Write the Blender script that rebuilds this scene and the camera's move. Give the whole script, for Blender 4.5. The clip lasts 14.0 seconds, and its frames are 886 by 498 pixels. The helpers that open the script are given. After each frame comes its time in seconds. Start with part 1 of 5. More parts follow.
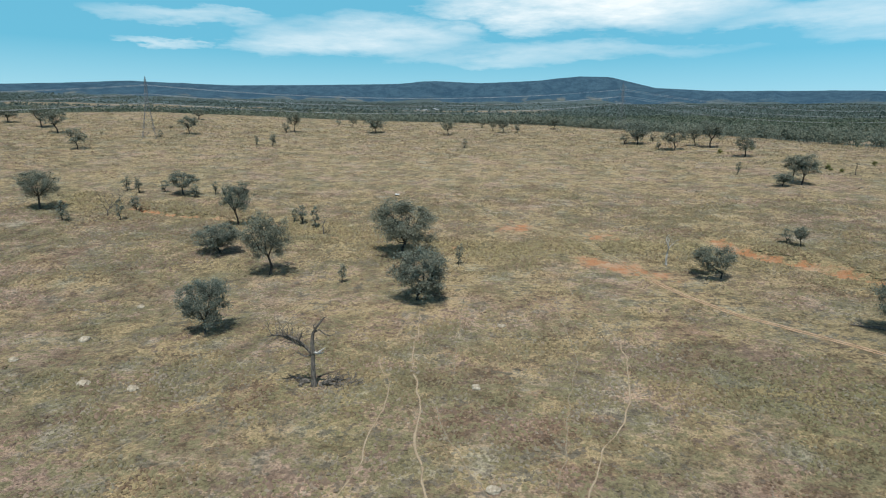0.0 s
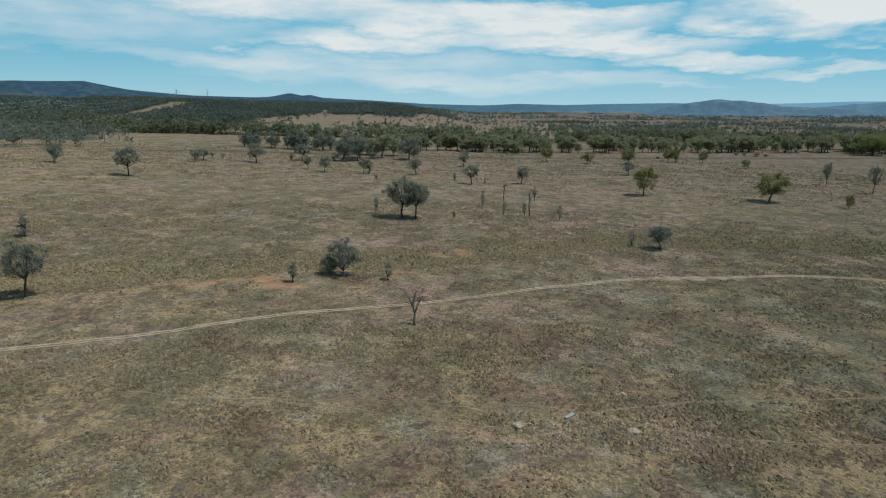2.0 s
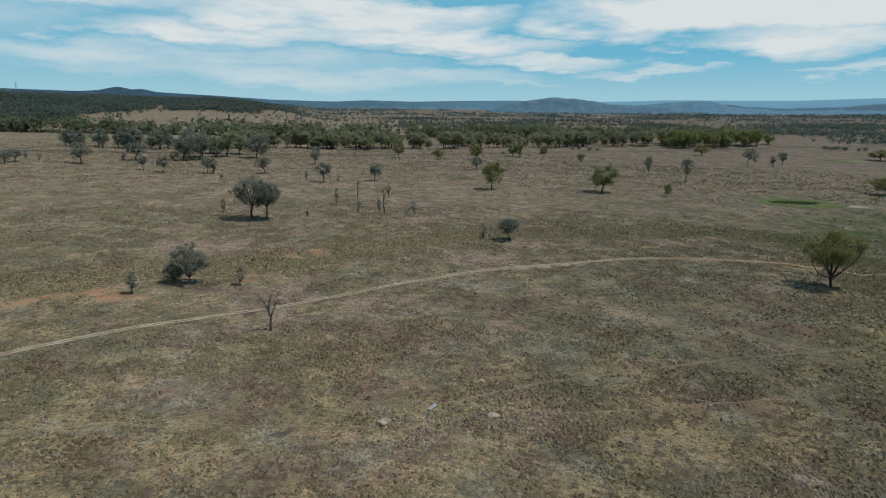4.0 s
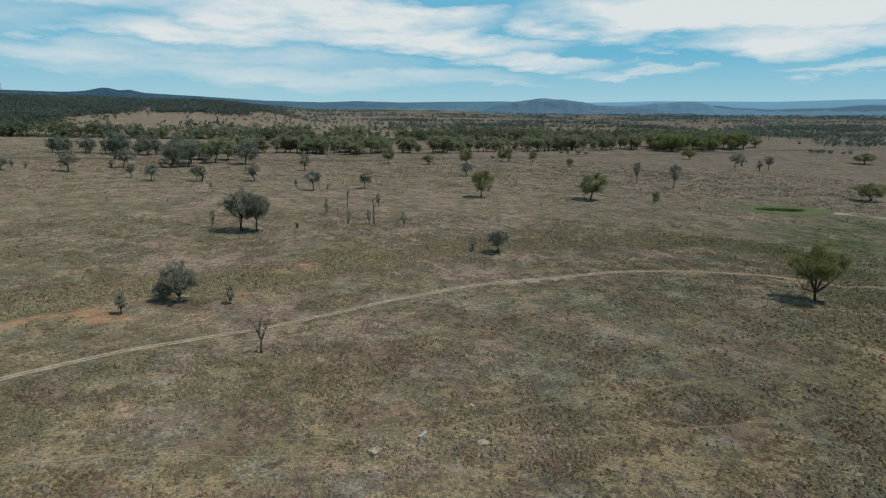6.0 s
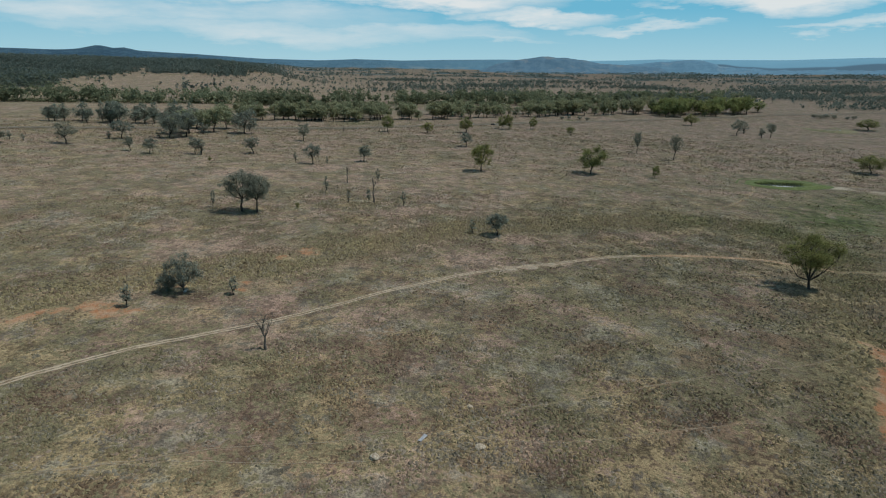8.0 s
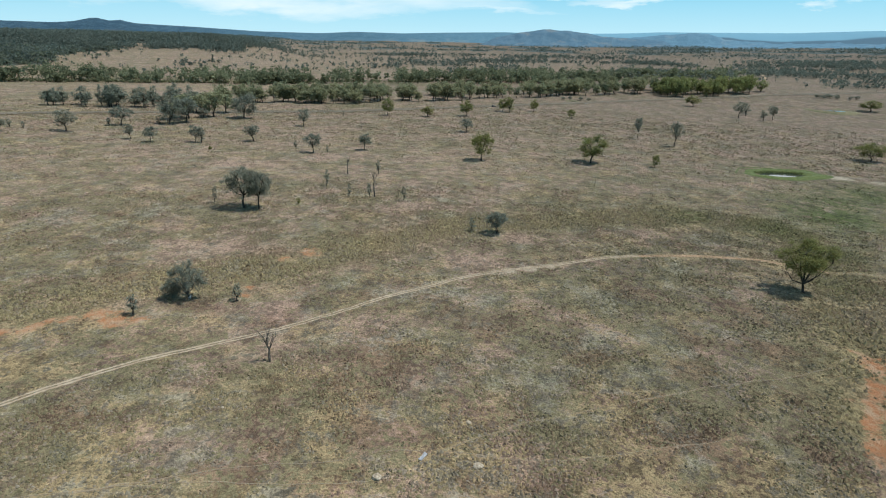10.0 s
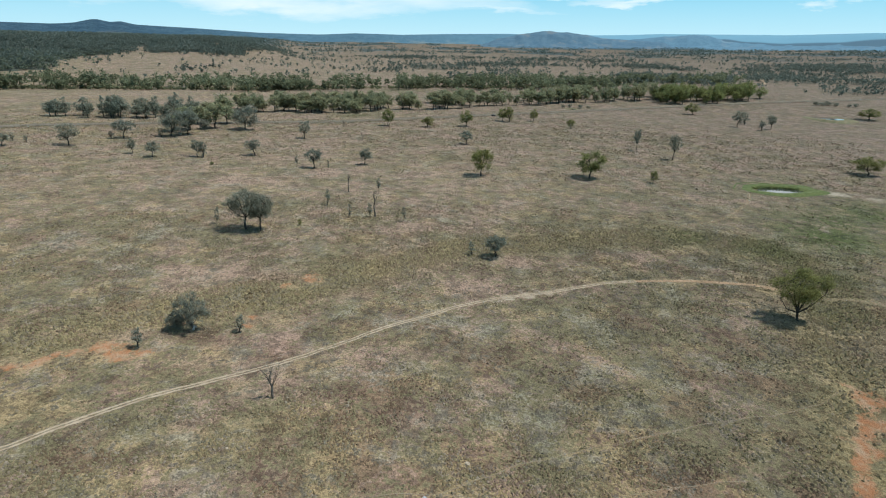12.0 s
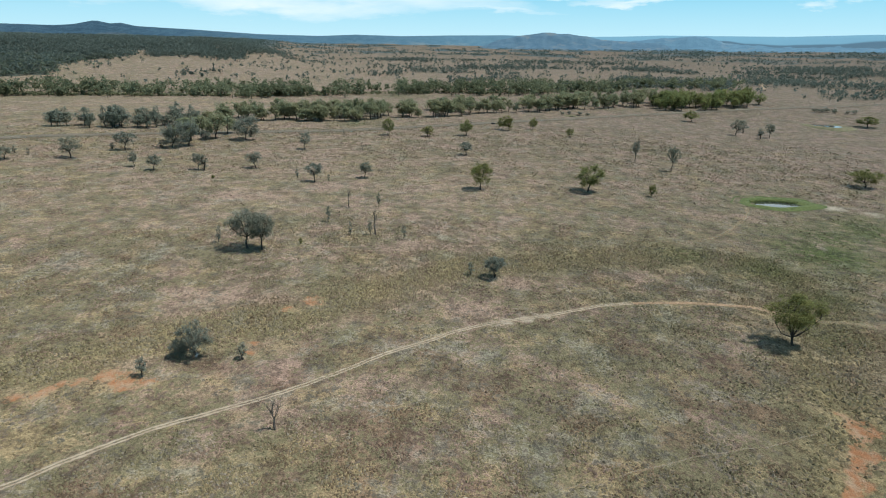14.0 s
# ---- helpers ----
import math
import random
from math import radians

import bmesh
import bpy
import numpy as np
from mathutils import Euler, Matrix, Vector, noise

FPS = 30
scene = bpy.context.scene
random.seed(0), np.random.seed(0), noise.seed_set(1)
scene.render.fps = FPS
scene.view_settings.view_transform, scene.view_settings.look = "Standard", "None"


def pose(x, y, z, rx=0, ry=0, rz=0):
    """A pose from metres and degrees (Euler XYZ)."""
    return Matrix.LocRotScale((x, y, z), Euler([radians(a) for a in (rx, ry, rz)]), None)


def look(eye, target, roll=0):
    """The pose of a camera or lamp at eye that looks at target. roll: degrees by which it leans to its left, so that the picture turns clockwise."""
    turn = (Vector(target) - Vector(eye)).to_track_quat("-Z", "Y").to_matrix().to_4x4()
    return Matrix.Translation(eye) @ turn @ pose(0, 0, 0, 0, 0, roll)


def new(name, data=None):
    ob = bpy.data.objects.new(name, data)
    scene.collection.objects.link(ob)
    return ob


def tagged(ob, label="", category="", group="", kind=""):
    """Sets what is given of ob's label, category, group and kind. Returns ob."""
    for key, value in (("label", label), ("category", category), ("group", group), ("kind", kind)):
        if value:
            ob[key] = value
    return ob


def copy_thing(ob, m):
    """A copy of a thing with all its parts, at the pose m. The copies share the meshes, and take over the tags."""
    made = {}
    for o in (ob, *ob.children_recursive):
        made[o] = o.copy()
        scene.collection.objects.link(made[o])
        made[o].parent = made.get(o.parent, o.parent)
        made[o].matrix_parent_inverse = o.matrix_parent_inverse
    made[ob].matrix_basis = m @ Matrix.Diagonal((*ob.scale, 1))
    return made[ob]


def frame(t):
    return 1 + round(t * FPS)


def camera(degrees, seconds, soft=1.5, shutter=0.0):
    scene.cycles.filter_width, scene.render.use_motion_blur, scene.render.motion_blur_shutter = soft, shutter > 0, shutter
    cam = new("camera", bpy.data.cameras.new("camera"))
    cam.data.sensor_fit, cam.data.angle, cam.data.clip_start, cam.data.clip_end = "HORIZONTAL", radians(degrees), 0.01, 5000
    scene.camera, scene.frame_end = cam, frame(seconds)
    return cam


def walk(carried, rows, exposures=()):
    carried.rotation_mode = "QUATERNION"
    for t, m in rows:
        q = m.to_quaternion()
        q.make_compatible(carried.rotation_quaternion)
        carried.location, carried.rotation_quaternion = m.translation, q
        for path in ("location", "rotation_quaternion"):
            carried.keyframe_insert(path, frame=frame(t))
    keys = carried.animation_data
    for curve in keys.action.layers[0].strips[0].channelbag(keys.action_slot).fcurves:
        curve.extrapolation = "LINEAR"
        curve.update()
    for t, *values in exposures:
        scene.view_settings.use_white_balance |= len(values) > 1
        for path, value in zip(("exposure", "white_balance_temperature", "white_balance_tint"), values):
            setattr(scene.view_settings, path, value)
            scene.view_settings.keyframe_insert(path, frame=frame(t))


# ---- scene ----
# ---- camera: a drone that turns where it hovers, then climbs straight up while it tilts down ----
cam = camera(71.0, 14.0, soft=1.1)
# seconds, height, heading, tilt, lean
PATH = [
    (0, 49.99, 7.78, -11.45, 0.75),
    (0.2, 50.00, -5.31, -11.45, 1.10),
    (0.5, 50.08, -24.57, -11.39, 1.01),
    (1, 50.22, -47.37, -11.35, 0.94),
    (1.5, 50.24, -62.08, -11.34, 0.97),
    (2, 50.26, -71.50, -11.34, 0.96),
    (2.5, 50.18, -77.60, -11.35, 0.93),
    (3, 49.97, -81.55, -11.34, 0.90),
    (3.6, 50.15, -84.05, -11.43, 0.92),
    (4.4, 51.00, -85.45, -11.43, 0.91),
    (5.5, 53.39, -85.85, -11.43, 0.88),
    (6, 55.53, -85.87, -11.42, 0.89),
    (6.5, 57.94, -85.89, -11.43, 0.94),
    (7, 60.32, -85.89, -11.97, 0.91),
    (7.5, 62.64, -85.91, -13.03, 0.92),
    (8, 64.83, -85.94, -15.13, 0.94),
    (8.2, 65.75, -86.00, -16.14, 0.97),
    (8.6, 67.70, -85.98, -17.10, 0.97),
    (9.2, 70.70, -85.97, -17.50, 0.97),
    (10.5, 77.26, -85.93, -17.52, 0.97),
    (11, 79.74, -85.94, -17.53, 1.00),
    (11.5, 82.29, -85.93, -17.52, 1.01),
    (12, 84.68, -85.93, -17.52, 1.01),
    (12.5, 87.22, -85.93, -17.51, 1.02),
    (13, 89.73, -85.94, -17.52, 1.01),
    (13.5, 91.95, -85.94, -17.49, 1.04),
    (14, 93.53, -85.94, -17.51, 1.03),
]


def drone_pose(z, yaw, pitch, roll):
    return Matrix.Translation((0, 0, z)) @ Euler((0, 0, radians(yaw))).to_matrix().to_4x4() @ Euler(
        (radians(90 + pitch), 0, 0)).to_matrix().to_4x4() @ Euler((0, 0, radians(roll))).to_matrix().to_4x4()


walk(cam, [(t, drone_pose(z, yaw, pitch, roll)) for t, z, yaw, pitch, roll in PATH],
     exposures=[(0, -0.14), (0.5, -0.2), (1.0, -0.33), (1.5, -0.45), (2.0, -0.55), (3.0, -0.64), (5.3, -0.6), (8.2, -0.58), (9.3, -0.25), (10.3, -0.07), (14.0, -0.07)])

# ---- light ----
SUN_AZ, SUN_EL = 176.0, 65.0  # degrees clockwise from +y, degrees up
world = bpy.data.worlds.new("sky")
scene.world = world
world.use_nodes = True
sun = new("sun", bpy.data.lights.new("sun", "SUN"))
sun.data.energy, sun.data.angle, sun.data.color = 4.55, radians(0.5), (1.0, 0.98, 0.92)
s_dir = Vector((math.sin(radians(SUN_AZ)) * math.cos(radians(SUN_EL)), math.cos(radians(SUN_AZ)) * math.cos(radians(SUN_EL)), math.sin(radians(SUN_EL))))
sun.matrix_world = look(s_dir * 300, (0, 0, 0))

wt = world.node_tree
wn, wl = wt.nodes, wt.links
wn.clear()


def w_math(op, a, b=0.0, clamp=False):
    n = wn.new("ShaderNodeMath")
    n.operation, n.use_clamp = op, clamp
    for socket, v in zip(n.inputs, (a, b)):
        if isinstance(v, (int, float)):
            socket.default_value = v
        else:
            wl.new(v, socket)
    return n.outputs[0]


def w_mix(fac, a, b, kind="MIX"):
    n = wn.new("ShaderNodeMix")
    n.data_type, n.blend_type = "RGBA", kind
    for socket, v in ((n.inputs[0], fac), (n.inputs[6], a), (n.inputs[7], b)):
        if isinstance(v, (int, float, tuple)):
            socket.default_value = v
        else:
            wl.new(v, socket)
    return n.outputs[2]


w_sky = wn.new("ShaderNodeTexSky")
w_sky.sky_type, w_sky.sun_disc = "NISHITA", False
w_sky.sun_elevation, w_sky.sun_rotation = radians(SUN_EL), radians(SUN_AZ)
w_sky.air_density, w_sky.dust_density, w_sky.ozone_density, w_sky.altitude = 1.0, 0.1, 3.0, 400
w_co = wn.new("ShaderNodeTexCoord")
w_sep = wn.new("ShaderNodeSeparateXYZ")
wl.new(w_co.outputs["Generated"], w_sep.inputs[0])
w_az = w_math("ARCTAN2", w_sep.outputs[0], w_sep.outputs[1])
w_el = w_math("ARCSINE", w_sep.outputs[2])


def w_noise(sx, sy, scale, detail, rough, seed):
    c = wn.new("ShaderNodeCombineXYZ")
    wl.new(w_math("MULTIPLY", w_az, sx), c.inputs[0])
    wl.new(w_math("MULTIPLY", w_el, sy), c.inputs[1])
    c.inputs[2].default_value = seed
    n = wn.new("ShaderNodeTexNoise")
    n.inputs["Scale"].default_value, n.inputs["Detail"].default_value, n.inputs["Roughness"].default_value = scale, detail, rough
    wl.new(c.outputs[0], n.inputs["Vector"])
    return n.outputs["Fac"]


# sheets of high cloud: bearing, height, half width, half depth (degrees), thickness
CLOUDS = [(5, 10.0, 17, 2.6, 0.85), (-15, 7.2, 11, 2.0, 0.5), (-29, 8.3, 9, 0.8, 0.35), (26, 8.6, 12, 1.2, 0.4), (2, 6.2, 16, 1.0, 0.3), (-30, 6.4, 5, 0.4, 0.4), (40, 7.4, 20, 2.2, 0.45),
          (56, 9.8, 20, 1.9, 0.8), (75, 8.8, 17, 1.9, 1.1), (66, 7.0, 13, 1.2, 0.9), (84, 7.0, 15, 1.3, 1.0), (111, 9.3, 21, 2.6, 1.5),
          (95, 5.6, 8, 0.8, 0.9), (115, 6.8, 12, 1.2, 0.9), (60, 5.2, 26, 1.2, 0.5), (88, 3.4, 9, 0.35, 0.35), (72, 3.9, 24, 1.2, 0.5), (103, 4.7, 5, 0.4, 0.6), (119, 4.6, 6, 0.5, 0.6)]
w_warp = w_math("MULTIPLY", w_math("SUBTRACT", w_noise(2.2, 9.0, 3.0, 6, 0.6, 4.1), 0.5), 0.16)
w_wel = w_math("ADD", w_el, w_math("MULTIPLY", w_warp, 0.45))
w_waz = w_math("ADD", w_az, w_math("MULTIPLY", w_warp, 2.0))
w_cloud = None
for c_az, c_el, c_w, c_d, c_k in CLOUDS:
    da = w_math("DIVIDE", w_math("SUBTRACT", w_waz, radians(c_az)), radians(c_w))
    de = w_math("DIVIDE", w_math("SUBTRACT", w_wel, radians(c_el)), radians(c_d))
    r2 = w_math("ADD", w_math("MULTIPLY", da, da), w_math("MULTIPLY", de, de))
    blob = w_math("MULTIPLY", w_math("SUBTRACT", 1.0, r2, True), c_k)
    w_cloud = blob if w_cloud is None else w_math("MAXIMUM", w_cloud, blob)
w_high = w_math("MULTIPLY", w_math("MULTIPLY", w_math("SUBTRACT", w_el, 0.2), 1.0, True), w_math("MULTIPLY", w_noise(3, 3, 1.5, 5, 0.6, 9.0), 0.35))
w_cloud = w_math("ADD", w_cloud, w_high)
w_fine = w_noise(3.0, 14.0, 3.0, 10, 0.62, 1.7)
w_mask = w_math("MULTIPLY", w_cloud, w_math("SUBTRACT", w_math("MULTIPLY", w_fine, 2.2), 0.05), True)
w_east = w_math("ADD", 0.74, w_math("MULTIPLY", w_math("MULTIPLY", w_math("SUBTRACT", w_az, 0.3), 1.2, True), 0.35))
w_veil = w_math("MULTIPLY", w_math("SUBTRACT", 1.0, w_math("MULTIPLY", w_el, 9.5), True), w_east)
w_up = w_math("MULTIPLY", w_math("SUBTRACT", w_el, 0.2), 2.5, True)
w_tint = w_mix(1.0, w_sky.outputs[0], w_mix(w_up, (0.42, 0.95, 1.06, 1), (0.95, 1.0, 0.85, 1)), "MULTIPLY")
w_side = 0.85
w_side = w_math("MULTIPLY", w_side, w_math("SUBTRACT", 1.5, w_math("MULTIPLY", w_el, 2.5), True))
w_blue = w_mix(w_math("MULTIPLY", w_math("SUBTRACT", w_az, 0.1), 1.2, True), (1.75, 5.9, 8.1, 1), (2.4, 7.2, 10.0, 1))
w_tint = w_mix(w_side, w_tint, w_blue)
w_low = w_mix(w_veil, w_tint, (6.4, 9.5, 10.6, 1))
w_all = w_mix(w_mask, w_low, (10.6, 11.4, 11.6, 1))
w_bg = wn.new("ShaderNodeBackground")
w_bg.inputs["Strength"].default_value = 0.1
w_out = wn.new("ShaderNodeOutputWorld")
wl.new(w_all, w_bg.inputs["Color"])
wl.new(w_bg.outputs[0], w_out.inputs["Surface"])


# ---- lie of the land ----
def smooth(a, b, v):
    u = np.clip((np.asarray(v, float) - a) / (b - a), 0, 1)
    return u * u * (3 - 2 * u)


def value_noise(x, y, size, seed=0):
    """Smooth noise from -1 to 1 over cells of that size."""
    x, y = np.asarray(x, float) / size + 17.3 * seed, np.asarray(y, float) / size - 9.1 * seed
    xi, yi = np.floor(x), np.floor(y)
    u, v = x - xi, y - yi
    u, v = u * u * (3 - 2 * u), v * v * (3 - 2 * v)

    def corner(i, j):
        n = np.sin((xi + i) * 127.1 + (yi + j) * 311.7 + seed * 74.7) * 43758.5453
        return 2 * (n - np.floor(n)) - 1

    return (corner(0, 0) * (1 - u) + corner(1, 0) * u) * (1 - v) + (corner(0, 1) * (1 - u) + corner(1, 1) * u) * v


# the far skyline: bearing, degrees above the level
SKYLINE = [(-60, 2.3), (-43, 2.4), (-39, 2.64), (-34, 3.02), (-31, 2.96), (-26, 2.92), (-19, 3.13), (-12, 3.37), (-8.7, 3.67), (-4.6, 3.52),
           (0.8, 3.79), (4, 4.13), (6.6, 4.07), (10.4, 3.15), (15, 2.88), (25, 2.8), (33, 2.48), (39.5, 2.73), (42, 2.86), (45, 2.33),
           (50, 1.95), (55, 1.8), (56.3, 1.88), (57.8, 2.2), (58.8, 1.98), (59.6, 2.05), (60.6, 1.84), (65, 1.7), (70, 1.48), (75, 1.45), (78, 1.62), (82, 1.57), (86, 1.7), (91, 1.8),
           (94.5, 1.74), (97, 1.74), (101, 1.81), (104, 1.92), (109.5, 1.9), (113.5, 1.88), (119, 2.04), (135, 2.0)]
SKY_AZ, SKY_EL = np.array(SKYLINE).T
RAMP_AZ = [-60, -45, -33, -14, 0, 12, 21, 35, 45, 55, 66]
RAMP = [0.08, 0.1, 0.1, 0.076, 0.07, 0.064, 0.072, 0.04, 0.02, 0.006, 0.0]
CREST = [720, 720, 720, 700, 660, 590, 500, 460, 480, 600, 600]
# elevation of the far ground as seen from 50 m up: distance, degrees to the south, by the wooded hill, to the east
FAR_D = [900, 1100, 1530, 2200, 3000, 4000, 4350]
FAR_S = [-0.3, -0.1, 0.3, 0.8, 1.2, 1.6, 1.75]
FAR_W = [-1.9, -1.15, 0.12, 1.5, 1.45, 1.4, 1.4]
FAR_E = [-1.75, -1.25, -0.62, 0.0, 0.6, 1.0, 1.1]


# the dry watercourse that winds across the paddock
DRAIN = [(-205, 256), (-168, 247), (-107, 241), (-60, 226), (-5, 214), (35, 217), (70, 218), (97, 191), (125, 160), (143, 132), (167, 103), (196, 66),
         (215, 46), (253, 7), (262, -23), (277, -58), (286, -91), (276, -121), (258, -130), (225, -126), (175, -108), (152, -101), (122, -84)]
POND = (403.0, -184.5)

CUTS = [[(66, 231), (73, 216), (78, 208), (87, 204), (92, 197.5), (97, 191), (104, 184)], [(-172, 249), (-156, 244), (-130, 242), (-100, 241)]]


def line_gap(x, y, line):
    """How far each place lies from a line."""
    best = np.full(np.shape(x), 1e9)
    for (ax, ay), (bx, by) in zip(line[:-1], line[1:]):
        ux, uy = bx - ax, by - ay
        u = np.clip(((x - ax) * ux + (y - ay) * uy) / (ux * ux + uy * uy), 0, 1)
        best = np.minimum(best, np.hypot(x - ax - u * ux, y - ay - u * uy))
    return best


def ground_z(x, y):
    x, y = np.asarray(x, float), np.asarray(y, float)
    d = np.hypot(x, y) + 1e-6
    az = np.degrees(np.arctan2(x, y))
    az = np.where(az < -120, az + 360, az)
    azs = np.clip(az, -60, 135)
    k = np.minimum(1, 1100 / d)
    near = (0.0245 * x + 0.0225 * y) * k
    crest = np.interp(azs, RAMP_AZ, CREST)
    e = np.maximum(0, d - 175)
    e = np.where(d < 205, e * e / 60, d - 190)
    top = crest - 190
    back = np.maximum(0, e - top)
    rise = np.minimum(e, top) + 12 * (1 - np.exp(-back / 24)) - 0.6 * np.maximum(0, back - 40)
    near = near + np.interp(azs, RAMP_AZ, RAMP) * np.maximum(rise, -60)
    near = near * smooth(0, 60, d) + 0.35 * value_noise(x, y, 60, 3) * smooth(80, 200, d) + 0.1 * value_noise(x, y, 17, 4)
    for cut in CUTS:
        near = near - 1.1 * np.exp(-(line_gap(x, y, cut) / 4.0) ** 4)
    near = near - 0.9 * np.exp(-(line_gap(x, y, DRAIN) / 4.5) ** 2) - 2.6 * np.exp(-((x - POND[0]) / 15) ** 2 - ((y - POND[1]) / 19) ** 2)
    near = near - 3.0 * np.exp(-(((x - 842) / 36) ** 2 + ((y + 428) / 26) ** 2) ** 2) - 2.0 * np.exp(-((x - 840) / 9) ** 2 - ((y + 106) / 13) ** 2)
    el_s, el_w, el_e = (np.interp(d, FAR_D, some) for some in (FAR_S, FAR_W, FAR_E))
    east = smooth(66, 76, azs)
    south = 1 - smooth(28, 48, azs)
    el = el_s * south + el_w * (1 - south) * (1 - east) + el_e * east
    sky = np.interp(azs, SKY_AZ, SKY_EL)
    ref = 50 + 24 * smooth(45, 60, azs)
    far = 50 + d * np.tan(np.radians(el)) + 5 * value_noise(x, y, 260, 5) + 2.5 * value_noise(x, y, 90, 6)
    hill = smooth(4300, 4800, d)
    hill = hill + (1 - hill) * hill * (0.9 * value_noise(azs * 20, 0 * d, 26, 7) + 0.5 * value_noise(x, y, 140, 9)) * (1 - 0.8 * smooth(60, 75, azs))
    far = far * (1 - hill) + hill * (ref + 4800 * np.tan(np.radians(sky)))
    far = far - 0.25 * np.maximum(0, d - 4800)
    m = smooth(850, 1150, d)
    return near * (1 - m) + far * m
# ---- end of the lie of the land ----


# ---- materials ----
def material(name, rough=0.9):
    m = bpy.data.materials.new(name)
    m.use_nodes = True
    n = m.node_tree.nodes
    n["Principled BSDF"].inputs["Roughness"].default_value = rough
    n["Principled BSDF"].inputs["Specular IOR Level"].default_value = 0.25
    return m


class Nodes:
    """Short words for the nodes of one material."""

    def __init__(self, m):
        self.n, self.l = m.node_tree.nodes, m.node_tree.links
        self.bsdf = self.n["Principled BSDF"]
        self.co = self.n.new("ShaderNodeTexCoord")

    def put(self, socket, v):
        if isinstance(v, (int, float, tuple)):
            socket.default_value = v
        else:
            self.l.new(v, socket)

    def noise(self, size, detail=3, rough=0.55, stretch=(1, 1, 1), seed=0.0, where="Object"):
        mp = self.n.new("ShaderNodeMapping")
        mp.inputs["Scale"].default_value = stretch
        mp.inputs["Location"].default_value = (seed, seed * 1.7, 0)
        self.l.new(self.co.outputs[where], mp.inputs[0])
        t = self.n.new("ShaderNodeTexNoise")
        t.inputs["Scale"].default_value, t.inputs["Detail"].default_value, t.inputs["Roughness"].default_value = 1 / size, detail, rough
        self.l.new(mp.outputs[0], t.inputs["Vector"])
        return t.outputs["Fac"]

    def ramp(self, v, a, b):
        r = self.n.new("ShaderNodeMapRange")
        r.interpolation_type = "SMOOTHSTEP"
        for k, x in zip(("From Min", "From Max"), (a, b)):
            r.inputs[k].default_value = x
        self.l.new(v, r.inputs["Value"])
        return r.outputs[0]

    def math(self, op, a, b=0.0, clamp=False):
        m = self.n.new("ShaderNodeMath")
        m.operation, m.use_clamp = op, clamp
        self.put(m.inputs[0], a)
        self.put(m.inputs[1], b)
        return m.outputs[0]

    def mix(self, fac, a, b, kind="MIX"):
        m = self.n.new("ShaderNodeMix")
        m.data_type, m.blend_type = "RGBA", kind
        for socket, v in ((m.inputs[0], fac), (m.inputs[6], a), (m.inputs[7], b)):
            self.put(socket, (*v, 1) if isinstance(v, tuple) and len(v) == 3 else v)
        return m.outputs[2]

    def shade(self, c, fac, low):
        """Darken a colour, down to low times itself where fac is 1; low above 1 lightens it."""
        v = self.math("ADD", 1.0, self.math("MULTIPLY", fac, low - 1.0))
        m = self.n.new("ShaderNodeVectorMath")
        m.operation = "SCALE"
        self.l.new(c, m.inputs[0])
        self.l.new(v, m.inputs["Scale"])
        return m.outputs[0]

    def attribute(self, name):
        a = self.n.new("ShaderNodeAttribute")
        a.attribute_name = name
        return a.outputs["Fac"]

    def island(self):
        return self.n.new("ShaderNodeNewGeometry").outputs["Random Per Island"]

    def each(self):
        return self.n.new("ShaderNodeObjectInfo").outputs["Random"]

    def bump(self, height, distance, strength=1.0):
        b = self.n.new("ShaderNodeBump")
        b.inputs["Distance"].default_value, b.inputs["Strength"].default_value = distance, strength
        self.l.new(height, b.inputs["Height"])
        self.l.new(b.outputs[0], self.bsdf.inputs["Normal"])

    def colour(self, c):
        self.put(self.bsdf.inputs["Base Color"], (*c, 1) if isinstance(c, tuple) else c)


SOIL, OLIVE, STRAW, SILVER = (0.338, 0.245, 0.183), (0.212, 0.187, 0.108), (0.41, 0.312, 0.175), (0.335, 0.325, 0.25)
RUSSET, BARE, RED_SOIL, PALE_SOIL, GREEN, PALE = (0.228, 0.138, 0.1), (0.43, 0.302, 0.235), (0.42, 0.185, 0.085), (0.47, 0.34, 0.23), (0.105, 0.135, 0.04), (0.53, 0.46, 0.36)


def pasture_colour(g, fine, ragged):
    """The broad colours of the paddock, shared by the soil and by the tufts on it; fine breaks the edges of the patches into tufts."""

    def patch(size, seed, bias, field=None, k=0.0, rough=0.62):
        v = g.math("ADD", g.noise(size, 4, rough, seed=seed), bias)
        if field:
            v = g.math("ADD", v, g.math("MULTIPLY", g.attribute(field), k))
        v = g.math("ADD", v, g.math("MULTIPLY", g.math("SUBTRACT", fine, 0.5), ragged))
        return g.ramp(v, 0.47, 0.63)

    col = g.mix(patch(24, 0, 0.03, "olive", -0.16), OLIVE, SOIL)
    col = g.mix(g.math("MULTIPLY", patch(80, 41, -0.01, "straw", -0.12), 0.45), col, BARE)
    col = g.mix(g.math("MULTIPLY", patch(15, 31, 0.0, "straw", 0.14), 0.8), col, STRAW)
    col = g.mix(g.math("MULTIPLY", patch(17, 90, -0.05, "russet", 0.13), 0.65), col, RUSSET)
    col = g.mix(g.math("MULTIPLY", patch(55, 14, -0.05), 0.4), col, OLIVE)
    col = g.mix(g.math("MULTIPLY", patch(19, 120, -0.06, "bare", 0.2), 0.8), col, BARE)
    col = g.mix(g.math("MULTIPLY", patch(10, 61, -0.06, "silver", 0.16), 0.62), col, SILVER)
    return col


